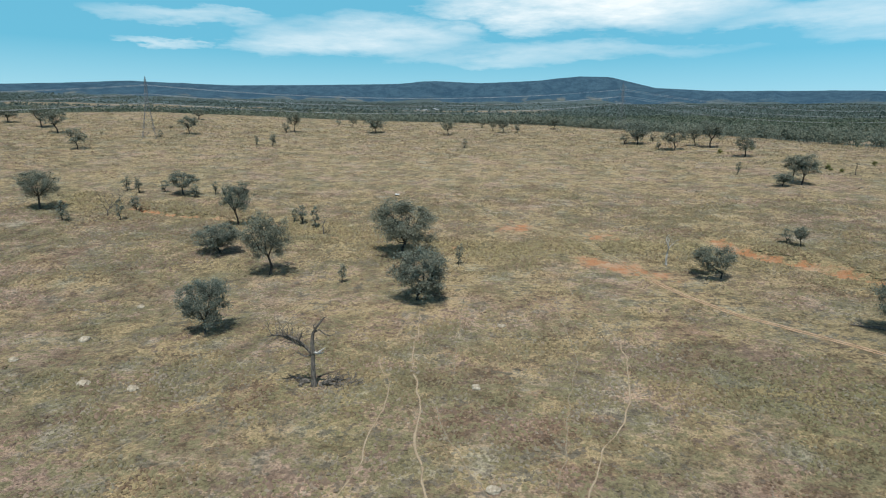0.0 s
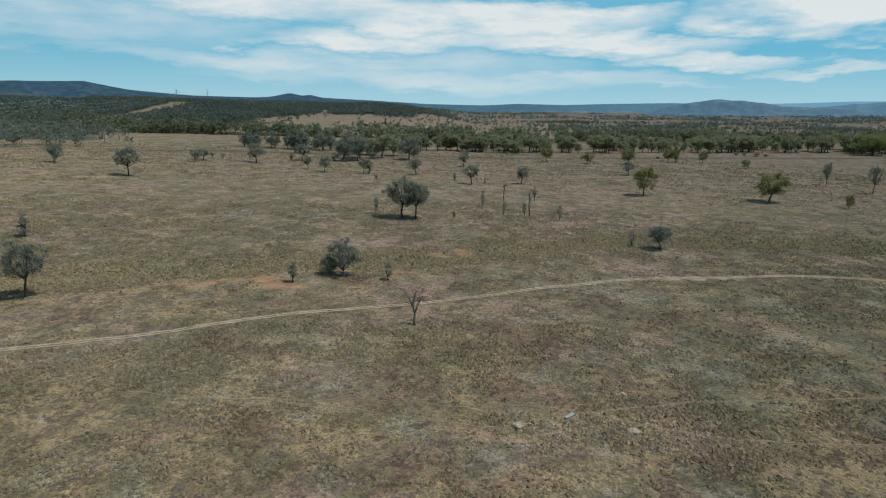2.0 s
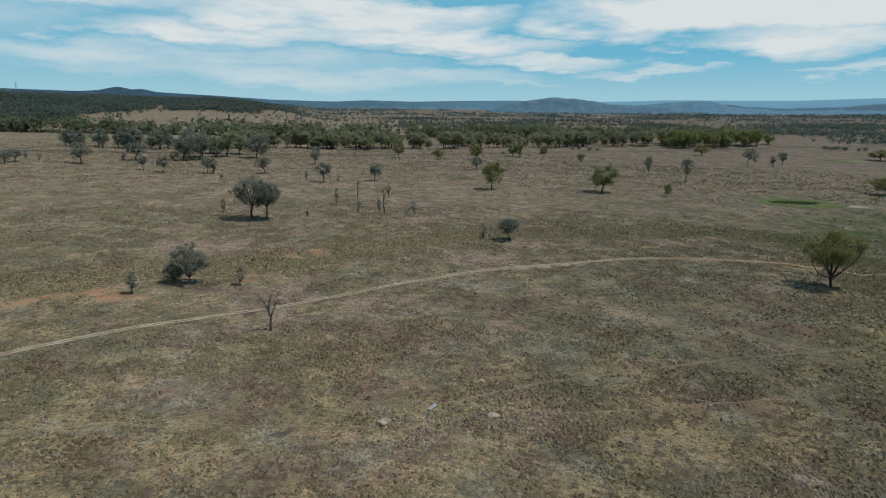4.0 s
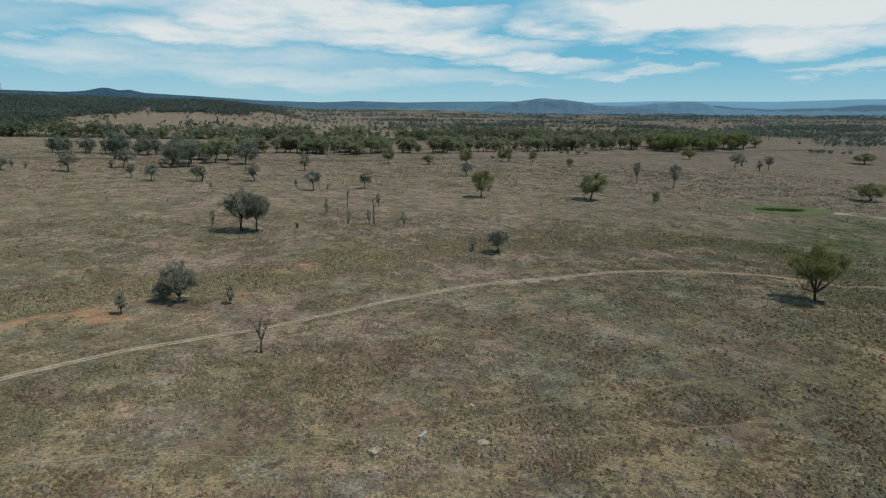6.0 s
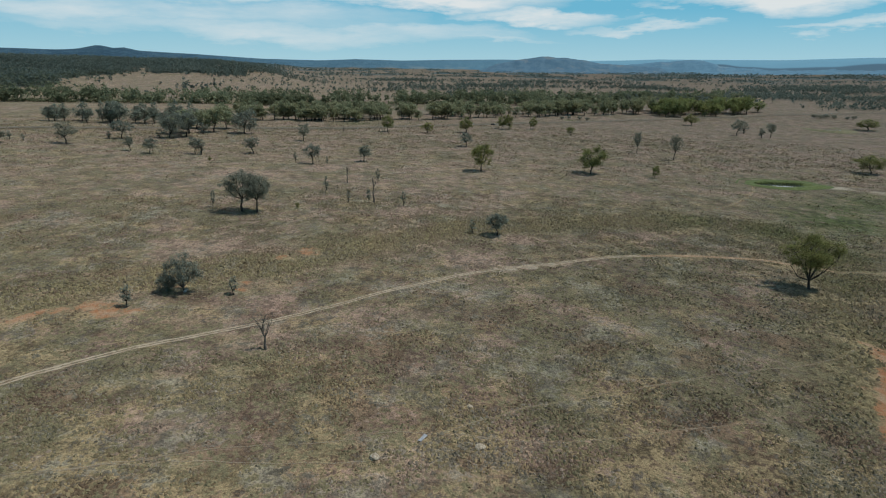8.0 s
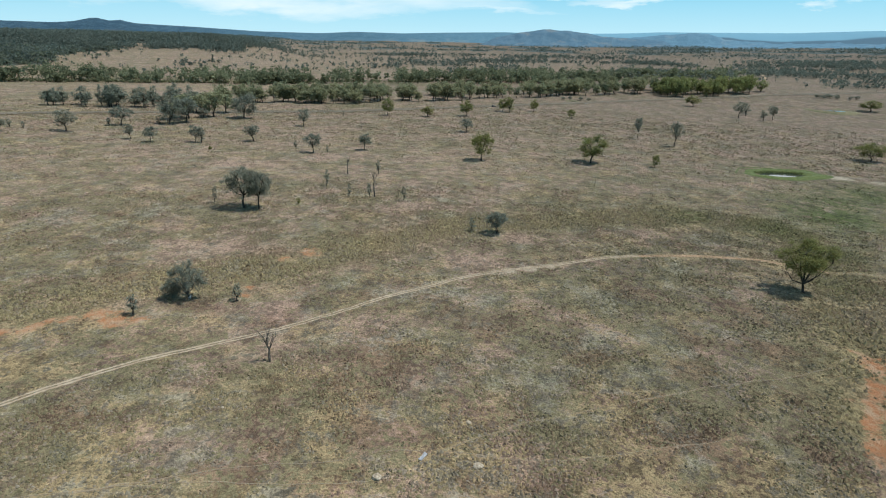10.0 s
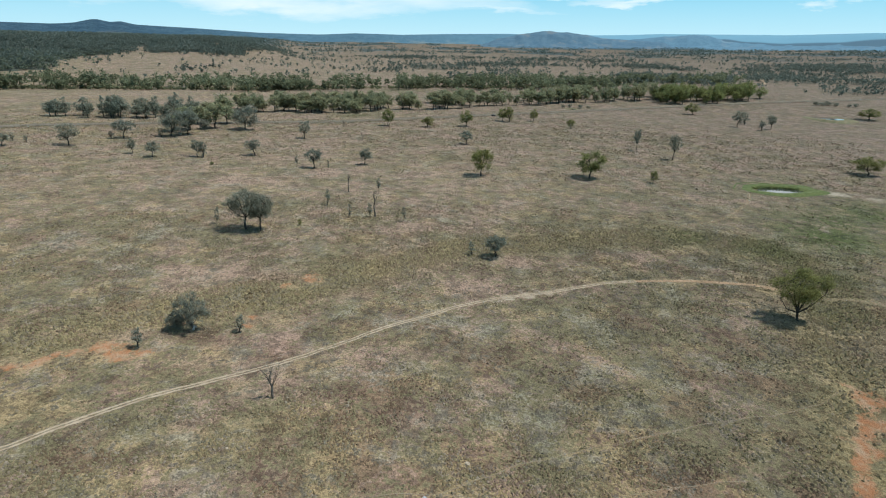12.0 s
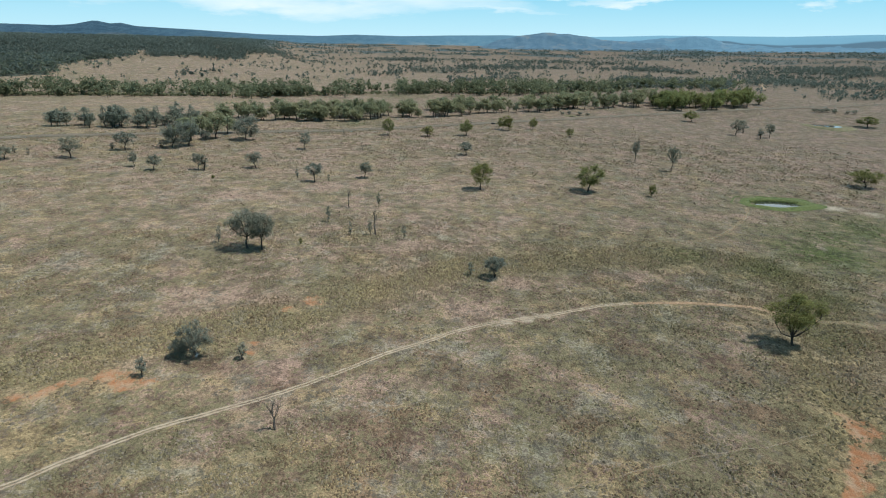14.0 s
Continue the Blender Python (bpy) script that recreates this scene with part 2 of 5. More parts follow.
# pasture: bare soil, dry tufts, patches of weeds, red washed-out ground
ground_mat = material("dry_pasture", 0.95)
g = Nodes(ground_mat)
g.bsdf.inputs["Diffuse Roughness"].default_value = 0.6
clump, fine = g.noise(1.9, 5, 0.74, seed=7), g.noise(0.55, 4, 0.8, seed=27)
col = pasture_colour(g, clump, 1.3)
col = g.mix(g.math("MULTIPLY", g.attribute("lush"), g.ramp(clump, 0.38, 0.56)), col, (0.37, 0.3, 0.155))
col = g.mix(g.math("MULTIPLY", g.attribute("green"), g.ramp(g.noise(5, 5, 0.75, seed=77), 0.34, 0.52)), col, GREEN)
# distance haze put into the colour: far ground greyed, then darkened
col = g.mix(g.math("MULTIPLY", g.attribute("haze_plain"), 0.35), col, (0.18, 0.138, 0.118))
col = g.shade(col, g.attribute("haze_far"), 0.8)
# olive grass also dimmed, partly in place of the lens's dark edges
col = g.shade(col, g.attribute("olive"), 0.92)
# woodland floor, turned bluer with distance as painted haze
col = g.mix(g.ramp(g.math("ADD", g.attribute("wood"), g.math("MULTIPLY", g.math("SUBTRACT", g.noise(26, 4, 0.7, seed=5), 0.5), 0.9)), 0.45, 0.8), col, g.mix(g.attribute("haze_far"), (0.082, 0.1, 0.08), (0.085, 0.12, 0.125)))
# tufts stand thicker in some parts than in others
thick = g.math("MULTIPLY", g.math("SUBTRACT", g.noise(7, 5, 0.7, seed=141), 0.5), 0.7)
tuft = g.ramp(g.math("ADD", clump, thick), 0.47, 0.6)
col = g.shade(col, g.ramp(g.noise(3.4, 5, 0.8, seed=51), 0.5, 0.6), 0.72)
col = g.shade(col, tuft, 0.48)
col = g.shade(col, g.ramp(g.noise(1.1, 5, 0.8, seed=19), 0.5, 0.6), 1.25)
col = g.shade(col, g.ramp(fine, 0.5, 0.6), 0.6)
col = g.shade(col, g.ramp(g.noise(0.6, 4, 0.8, seed=33), 0.52, 0.6), 1.25)
soil = g.ramp(g.math("ADD", g.attribute("red"), g.math("MULTIPLY", g.math("SUBTRACT", g.noise(4.5, 6, 0.75, seed=13), 0.5), 2.4)), 0.45, 0.85)
col = g.mix(g.math("MULTIPLY", soil, 0.88), col, g.mix(g.ramp(g.noise(6, 5, 0.75, seed=71), 0.4, 0.68), RED_SOIL, PALE_SOIL))
bare = g.ramp(g.math("ADD", g.attribute("pale"), g.math("MULTIPLY", g.math("SUBTRACT", g.noise(3.5, 5, 0.75, seed=44), 0.5), 1.6)), 0.4, 1.0)
col = g.mix(g.math("MULTIPLY", bare, 0.85), col, PALE)
g.colour(col)
g.bump(g.math("ADD", clump, g.math("MULTIPLY", fine, 0.6)), 0.9, 1.0)

# wooded ranges on the horizon, distance haze painted as blue into their colour
hills_mat = material("hazy_blue_forest", 1.0)
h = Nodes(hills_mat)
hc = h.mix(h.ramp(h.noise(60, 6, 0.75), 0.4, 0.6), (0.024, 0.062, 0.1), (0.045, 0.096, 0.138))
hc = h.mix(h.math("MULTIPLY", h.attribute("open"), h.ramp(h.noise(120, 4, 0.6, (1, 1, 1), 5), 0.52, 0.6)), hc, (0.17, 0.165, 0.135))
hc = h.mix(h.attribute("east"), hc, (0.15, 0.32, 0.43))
# lower band with less haze painted in, to read as a nearer ridge
hc = h.mix(h.attribute("thin_haze_band"), hc, (0.07, 0.135, 0.19))
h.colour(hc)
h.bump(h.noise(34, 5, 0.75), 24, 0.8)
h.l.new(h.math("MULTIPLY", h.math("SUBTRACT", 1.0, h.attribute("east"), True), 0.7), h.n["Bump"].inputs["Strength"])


def leaf_material(name, dark, light, thin=0.4):
    m = material(name, 0.85)
    k = Nodes(m)
    k.bsdf.inputs["Specular IOR Level"].default_value = 0.1
    c = k.mix(k.island(), dark, light)
    c = k.mix(k.math("MULTIPLY", k.each(), 0.35), c, tuple(v * f for v, f in zip(light, (1.15, 0.95, 0.8))))
    c = k.mix(k.math("MULTIPLY", k.attribute("tone"), 0.6), c, tuple(v * f for v, f in zip(dark, (0.95, 0.9, 0.85))))
    k.colour(c)
    t = k.n.new("ShaderNodeBsdfTranslucent")
    k.put(t.inputs["Color"], c)
    mx = k.n.new("ShaderNodeMixShader")
    mx.inputs[0].default_value = thin
    k.l.new(k.bsdf.outputs[0], mx.inputs[1])
    k.l.new(t.outputs[0], mx.inputs[2])
    k.l.new(mx.outputs[0], k.n["Material Output"].inputs["Surface"])
    return m


grey_leaf = leaf_material("grey_green_leaves", (0.1, 0.122, 0.102), (0.25, 0.285, 0.238))
green_leaf = leaf_material("green_leaves", (0.105, 0.125, 0.045), (0.25, 0.275, 0.115), 0.45)
bright_leaf = leaf_material("bright_green_leaves", (0.13, 0.16, 0.065), (0.265, 0.305, 0.13), 0.4)
blue_leaf = leaf_material("blue_grey_leaves", (0.1, 0.124, 0.106), (0.25, 0.288, 0.245))
creek_leaf = leaf_material("creek_leaves", (0.12, 0.145, 0.09), (0.24, 0.275, 0.175), 0.45)
wood_leaf = leaf_material("woodland_leaves", (0.16, 0.185, 0.115), (0.31, 0.345, 0.22), 0.45)
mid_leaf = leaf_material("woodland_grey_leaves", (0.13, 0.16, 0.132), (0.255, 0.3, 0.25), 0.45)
# the next three leaf colours hold the haze of distance: greyer, bluer, less contrast
hazy_blue_leaf = leaf_material("hazy_blue_woodland_leaves", (0.1, 0.132, 0.118), (0.17, 0.212, 0.19), 0.45)
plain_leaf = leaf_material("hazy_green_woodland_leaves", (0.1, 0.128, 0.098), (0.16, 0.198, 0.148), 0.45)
hazy_far_leaf = leaf_material("hazy_far_woodland_leaves", (0.09, 0.125, 0.115), (0.15, 0.195, 0.18), 0.4)
grass_mat = material("dry_grass_tufts", 0.9)
k = Nodes(grass_mat)
k.bsdf.inputs["Diffuse Roughness"].default_value = 0.6
shade = k.island()
tc = pasture_colour(k, shade, 0.35)
tc = k.mix(k.math("MULTIPLY", k.attribute("lush"), 0.55), tc, (0.36, 0.295, 0.155))
tc = k.mix(k.math("MULTIPLY", k.attribute("green"), 0.8), tc, (0.13, 0.16, 0.05))
# same dimming on the tufts, partly standing in for lens fall-off
tc = k.shade(tc, k.attribute("olive"), 0.92)
tc = k.shade(k.shade(tc, k.ramp(shade, 0.1, 0.7), 0.45), k.ramp(shade, 0.7, 0.95), 1.7)
k.colour(tc)


def bark_material(name, a, b):
    m = material(name, 0.85)
    k = Nodes(m)
    k.colour(k.mix(k.ramp(k.noise(0.35, 4, 0.65, (1, 1, 0.25)), 0.3, 0.7), a, b))
    k.bump(k.noise(0.12, 3, 0.6, (1, 1, 0.3)), 0.05)
    return m


bark = bark_material("dark_bark", (0.03, 0.026, 0.022), (0.09, 0.08, 0.068))
dead_wood = bark_material("weathered_dead_wood", (0.06, 0.053, 0.046), (0.19, 0.17, 0.148))
white_wood = bark_material("bleached_dead_wood", (0.25, 0.24, 0.22), (0.5, 0.48, 0.45))


def stony(name, a, b, size, rough=0.9):
    m = material(name, rough)
    k = Nodes(m)
    k.colour(k.mix(k.ramp(k.noise(size, 5, 0.65), 0.3, 0.7), a, b))
    k.bump(k.noise(size * 0.6, 4, 0.7), size * 0.2)
    return m


rock_mat = stony("pale_earthy_rock", (0.26, 0.21, 0.15), (0.5, 0.44, 0.35), 0.5)
steel_mat = stony("galvanised_steel", (0.13, 0.14, 0.155), (0.2, 0.21, 0.225), 0.6, 0.5)
sheet_mat = stony("weathered_roof_iron", (0.22, 0.235, 0.26), (0.38, 0.395, 0.42), 0.3, 0.45)
cable_mat = stony("bare_aluminium_cable", (0.3, 0.32, 0.34), (0.42, 0.44, 0.46), 0.6, 0.45)
white_paint = stony("chalky_white_paint", (0.55, 0.53, 0.5), (0.75, 0.74, 0.72), 0.5, 0.6)
road_mat = stony("worn_asphalt", (0.14, 0.122, 0.098), (0.19, 0.168, 0.135), 9)
road_mat.node_tree.nodes["Principled BSDF"].inputs["Specular IOR Level"].default_value = 0.05
water_mat = material("pond_water", 0.05)
Nodes(water_mat).colour((0.05, 0.06, 0.055))
water_mat.node_tree.nodes["Principled BSDF"].inputs["Specular IOR Level"].default_value = 0.5
dry_bank_mat = stony("half_green_pond_bank", (0.1, 0.11, 0.055), (0.2, 0.17, 0.11), 6)
bank_mat = stony("green_pond_bank", (0.05, 0.075, 0.022), (0.12, 0.145, 0.052), 2.2)


def worn_strip(name, a, b, ruts, cover=0.85):
    """Trodden soil that frays into the grass at its edges."""
    m = material(name, 0.95)
    k = Nodes(m)
    k.colour(k.mix(k.ramp(k.noise(2.2, 4, 0.65), 0.3, 0.7), a, b))
    across = k.attribute("across")
    off = k.math("ABSOLUTE", across)
    if ruts:
        off = k.math("ABSOLUTE", k.math("SUBTRACT", off, 0.48))
        lie = k.math("SUBTRACT", 0.74, off)
    else:
        lie = k.math("SUBTRACT", 0.9, off)
    lie = k.math("ADD", lie, k.math("MULTIPLY", k.math("SUBTRACT", k.noise(0.9, 4, 0.7, seed=8), 0.5), 1.1))
    lie = k.math("ADD", lie, k.math("MULTIPLY", k.math("SUBTRACT", k.noise(9, 3, 0.6, seed=2), 0.5), 0.45 if ruts else 1.0))
    t = k.n.new("ShaderNodeBsdfTransparent")
    mx = k.n.new("ShaderNodeMixShader")
    k.l.new(k.math("MULTIPLY", k.ramp(lie, 0.1, 0.7), cover), mx.inputs[0])
    k.l.new(t.outputs[0], mx.inputs[1])
    k.l.new(k.bsdf.outputs[0], mx.inputs[2])
    k.l.new(mx.outputs[0], k.n["Material Output"].inputs["Surface"])
    return m


track_mat = worn_strip("wheel_track_soil", (0.34, 0.27, 0.19), (0.46, 0.385, 0.285), True, 0.8)
red_track_mat = worn_strip("reddish_track_soil", (0.38, 0.25, 0.155), (0.47, 0.335, 0.22), True, 0.8)
faint_track_mat = worn_strip("grown_over_track_soil", (0.33, 0.26, 0.17), (0.43, 0.345, 0.225), True, 0.4)
path_mat = worn_strip("trodden_path_soil", (0.34, 0.26, 0.175), (0.45, 0.36, 0.25), False, 0.75)
faint_path_mat = worn_strip("grown_over_path_soil", (0.31, 0.245, 0.17), (0.4, 0.325, 0.23), False, 0.5)


# ---- building ----
class Shape:
    """Corners and faces of one mesh, gathered piece by piece."""

    def __init__(self):
        self.v, self.f, self.count = [], [], 0

    def add(self, verts, faces):
        self.v.append(np.asarray(verts, float).reshape(-1, 3))
        self.f += [tuple(int(i) + self.count for i in q) for q in faces]
        self.count += len(self.v[-1])
        return self

    def tube(self, line, radii, sides=5):
        line, n = np.asarray(line, float), len(line)
        ring = []
        for i in range(n):
            d = line[min(i + 1, n - 1)] - line[max(i - 1, 0)]
            d = d / (np.linalg.norm(d) + 1e-9)
            a = np.cross(d, (0.31, 0.17, 0.93) if abs(d[2]) < 0.9 else (1, 0.1, 0))
            a = a / np.linalg.norm(a)
            b = np.cross(d, a)
            w = np.arange(sides) * 2 * np.pi / sides
            ring.append(line[i] + radii[i] * (np.cos(w)[:, None] * a + np.sin(w)[:, None] * b))
        faces = [(i * sides + j, i * sides + (j + 1) % sides, (i + 1) * sides + (j + 1) % sides, (i + 1) * sides + j)
                 for i in range(n - 1) for j in range(sides)]
        faces += [tuple(range(sides))[::-1], tuple(range((n - 1) * sides, n * sides))]
        return self.add(np.concatenate(ring), faces)

    def box(self, lo, hi):
        (a, b, c), (x, y, z) = lo, hi
        return self.add([(a, b, c), (x, b, c), (x, y, c), (a, y, c), (a, b, z), (x, b, z), (x, y, z), (a, y, z)],
                        [(3, 2, 1, 0), (4, 5, 6, 7), (0, 1, 5, 4), (1, 2, 6, 5), (2, 3, 7, 6), (3, 0, 4, 7)])

    def leaves(self, places, size, rng, flat=0.75):
        """A small bent quad at each place, turned at random."""
        n = len(places)
        up = rng.normal(size=(n, 3))
        up[:, 2] = np.abs(up[:, 2]) + flat
        up /= np.linalg.norm(up, axis=1)[:, None]
        a = np.cross(up, rng.normal(size=(n, 3)))
        a /= np.linalg.norm(a, axis=1)[:, None] + 1e-9
        b = np.cross(up, a)
        s = size * rng.uniform(0.6, 1.35, (n, 1))
        a, b = a * s, b * s * rng.uniform(0.45, 0.8, (n, 1))
        q = np.stack([places - a, places - b * 0.9, places + a, places + b], 1)
        base = self.count
        self.v.append(q.reshape(-1, 3))
        self.count += 4 * n
        self.f += (base + np.arange(4 * n).reshape(n, 4)).tolist()
        return self

    def mesh(self, name, mat, round_faces=False):
        me = bpy.data.meshes.new(name)
        me.from_pydata(np.concatenate(self.v).tolist(), [], self.f)
        me.materials.append(mat)
        if round_faces:
            me.polygons.foreach_set("use_smooth", [True] * len(me.polygons))
        return me


def part(name, shape, mat, parent, label="", round_faces=False):
    ob = new(name, shape.mesh(name, mat, round_faces))
    ob.parent = parent
    return tagged(ob, label)


def on_ground(x, y, sink=0.05):
    return (x, y, float(ground_z(x, y)) - sink)


# ---- the ground, one sheet to the foot of the ranges ----
AZ = np.concatenate([np.arange(-52, 130, 0.4), np.arange(130, 308, 3.0)])
RING = np.concatenate([[1.5], np.geomspace(4, 40, 30)[:-1], np.geomspace(40, 4400, 370)])


def land_sheet(name, rings, mat, fields):
    a, r = np.meshgrid(np.radians(AZ), rings)
    x, y = r * np.sin(a), r * np.cos(a)
    na, nr = len(AZ), len(rings)
    i, j = np.meshgrid(np.arange(nr - 1), np.arange(na), indexing="ij")
    k = (j + 1) % na
    faces = np.stack([i * na + k, (i + 1) * na + k, (i + 1) * na + j, i * na + j], -1).reshape(-1, 4)
    x, y = x.ravel(), y.ravel()
    faces = faces.tolist()
    if rings[0] < 2:
        faces += [(len(x), (j + 1) % na, j) for j in range(na)]
        x, y = np.append(x, 0.0), np.append(y, 0.0)
    me = bpy.data.meshes.new(name)
    me.from_pydata(np.stack([x, y, ground_z(x, y)], 1).tolist(), [], faces)
    me.polygons.foreach_set("use_smooth", [True] * len(me.polygons))
    me.materials.append(mat)
    for key, values in fields(x, y).items():
        me.attributes.new(key, "FLOAT", "POINT").data.foreach_set("value", np.clip(values, 0, 1).astype(np.float32))
    return new(name, me)


def spots(x, y, some):
    out = np.zeros(np.shape(x))
    for cx, cy, r, k in some:
        out = np.maximum(out, k * np.exp(-(((x - cx) ** 2 + (y - cy) ** 2) / (r * r))))
    return out


RED = [(-5, 247, 11, 0.8), (27, 235, 9, 0.7), (32, 197, 8, 1.1), (22, 203, 7, 1.0), (40, 190, 5, 0.9), (-26, 217, 6, 0.6), (11, 205, 4, 0.6), (70, 222, 8, 0.9), (78, 209, 7, 0.9),
       (86, 203, 8, 0.9), (93, 195, 7, 0.9), (-71, 226, 7, 0.55), (-95, 236, 8, 0.5), (145, 98, 6, 0.9), (136, 116, 4, 0.8), (149, 104, 4, 0.8),
       (166, 70, 3, 0.6), (208, 61, 7, 0.6), (150, -101, 6, 1.0), (139, -96, 5, 1.0), (128, -88, 5, 1.0), (-205, 250, 7, 0.5), (206, 63, 5, 0.9), (199, 69, 3, 0.7), (172, 71, 3, 0.8), (165, 88, 3, 0.7)]
GREENS = [(300, -165, 30, 1.0), (330, -180, 26, 0.9), (270, -125, 16, 0.7), (286, -95, 13, 0.6), (345, -215, 34, 0.9), (240, -135, 12, 0.6), (205, -120, 9, 0.4),
          (-35, 92, 14, 0.25), (55, 108, 18, 0.3), (403, -184, 26, 0.7), (939, 585, 60, 0.6), (975, 480, 40, 0.5), (1030, 400, 50, 0.6), (674, 139, 30, 0.5), (1051, 158, 50, 0.5), (930, -188, 30, 0.4), (780, 560, 40, 0.4)]
SILVERS = [(176, 8, 8, 1), (133, -13, 9, 1), (179, 27, 6, 0.8), (188, -34, 10, 0.8), (210, -63, 10, 0.7), (157, -38, 13, 0.8), (224, 169, 12, 0.9), (203, 131, 9, 0.8),
           (121, -15, 7, 0.9), (188, -117, 10, 0.5), (135, -37, 8, 0.7), (20, 105, 5, 0.6), (34, 120, 6, 0.6), (240, 140, 16, 0.6)]
RUSSETS = [(137, 26, 10, 1), (112, -1, 9, 1), (129, 19, 10, 0.8), (139, -42, 18, 0.7), (150, 5, 22, 0.6), (170, -45, 25, 0.5), (40, 140, 14, 0.5), (5, 90, 8, 0.5), (-60, 120, 10, 0.5)]
BARES = [(212, 2, 13, 1), (236, -12, 13, 0.9), (226, 22, 11, 0.9), (204, 102, 14, 0.9), (205, 64, 8, 0.9), (248, 85, 16, 0.8), (255, -63, 10, 0.9), (156, 99, 8, 0.8), (235, 75, 14, 0.7), (195, 20, 9, 0.6), (300, 20, 40, 0.5), (350, 120, 50, 0.5)]
PALES = [(197, -3, 2.5, 0.9), (199.5, -9, 3, 1.1), (202.5, -15, 3.5, 1.15), (206, -22, 3, 1.0), (208, -18, 2.5, 0.8), (190, 6, 3, 0.6), (-35, 158, 8, 0.4), (-38, 103, 8, 0.35), (196, -98, 8, 0.35), (397, -216, 9, 1.2), (385, -235, 12, 0.7),
         (35, 215, 5, 0.7), (255, 100, 8, 0.35), (187, 45, 14, 0.3), (230, 60, 18, 0.25), (145, 90, 4, 0.6)]


# the power line: its first mast in view, the way to the next, their height
P_ONE, P_STEP, P_HIGH = np.array([-284.9, 441.0]), np.array([370.5, 187.7]), 45.5


def wooded(x, y):
    """How thickly trees stand on the far land, from 0 to 1."""
    d = np.hypot(x, y)
    az = np.degrees(np.arctan2(x, y))
    south = smooth(-60, -40, az) * (1 - smooth(40, 47, az))
    crest = np.interp(az, RAMP_AZ, CREST)
    band = smooth(crest + 45, crest + 140, d) * (1 - smooth(1500, 1900, d) * (1 - smooth(8, 24, az)))
    edge = 0.8 + 0.2 * smooth(-28, 4, az)
    a = south * band * edge * (0.75 + 0.6 * value_noise(x, y, 170, 11) + 0.35 * value_noise(x, y, 60, 12))
    a = np.maximum(a, south * smooth(1500, 1900, d) * (0.74 + 0.2 * smooth(0, 14, az) - 0.9 * smooth(2500, 2600, d) * (1 - smooth(2800, 2900, d)) * (1 - smooth(-6, 4, az)) + 0.5 * value_noise(x, y, 420, 13)))
    foot = np.interp(az, [44, 51, 54, 56.3, 58.3, 61, 62.6, 65, 68.3, 71], [1340, 1390, 1430, 1640, 1780, 1930, 1850, 1770, 1800, 2300])
    hill = smooth(42, 46, az) * (1 - smooth(69, 74, az)) * (0.12 * smooth(foot - 320, foot - 150, d) + 0.88 * smooth(foot - 60, foot + 70, d + 90 * value_noise(x, y, 60, 18) + 50 * value_noise(x, y, 22, 19)))
    a = np.maximum(a, hill * (0.95 + 0.4 * value_noise(x, y, 150, 14)))
    east = smooth(58, 66, az) * smooth(1150, 1350, d)
    grove = 0.55 * value_noise(x, y * 0.55, 240, 15) + 0.75 * value_noise(x, y * 0.7, 75, 16) + 0.12 * smooth(92, 104, az) + 0.22 * smooth(2400, 4300, d)
    a = np.maximum(a, east * (0.1 + 0.75 * smooth(0.12, 0.5, grove)))
    a = a * (1 - 0.6 * smooth(57, 62, az) * (1 - smooth(76, 84, az)) * smooth(1120, 1180, d) * (1 - smooth(foot - 120, foot - 20, d)))
    a = a * smooth(22, 34, line_gap(x, y, [P_ONE, P_ONE + 7 * P_STEP]))
    return np.clip(a, 0, 1)


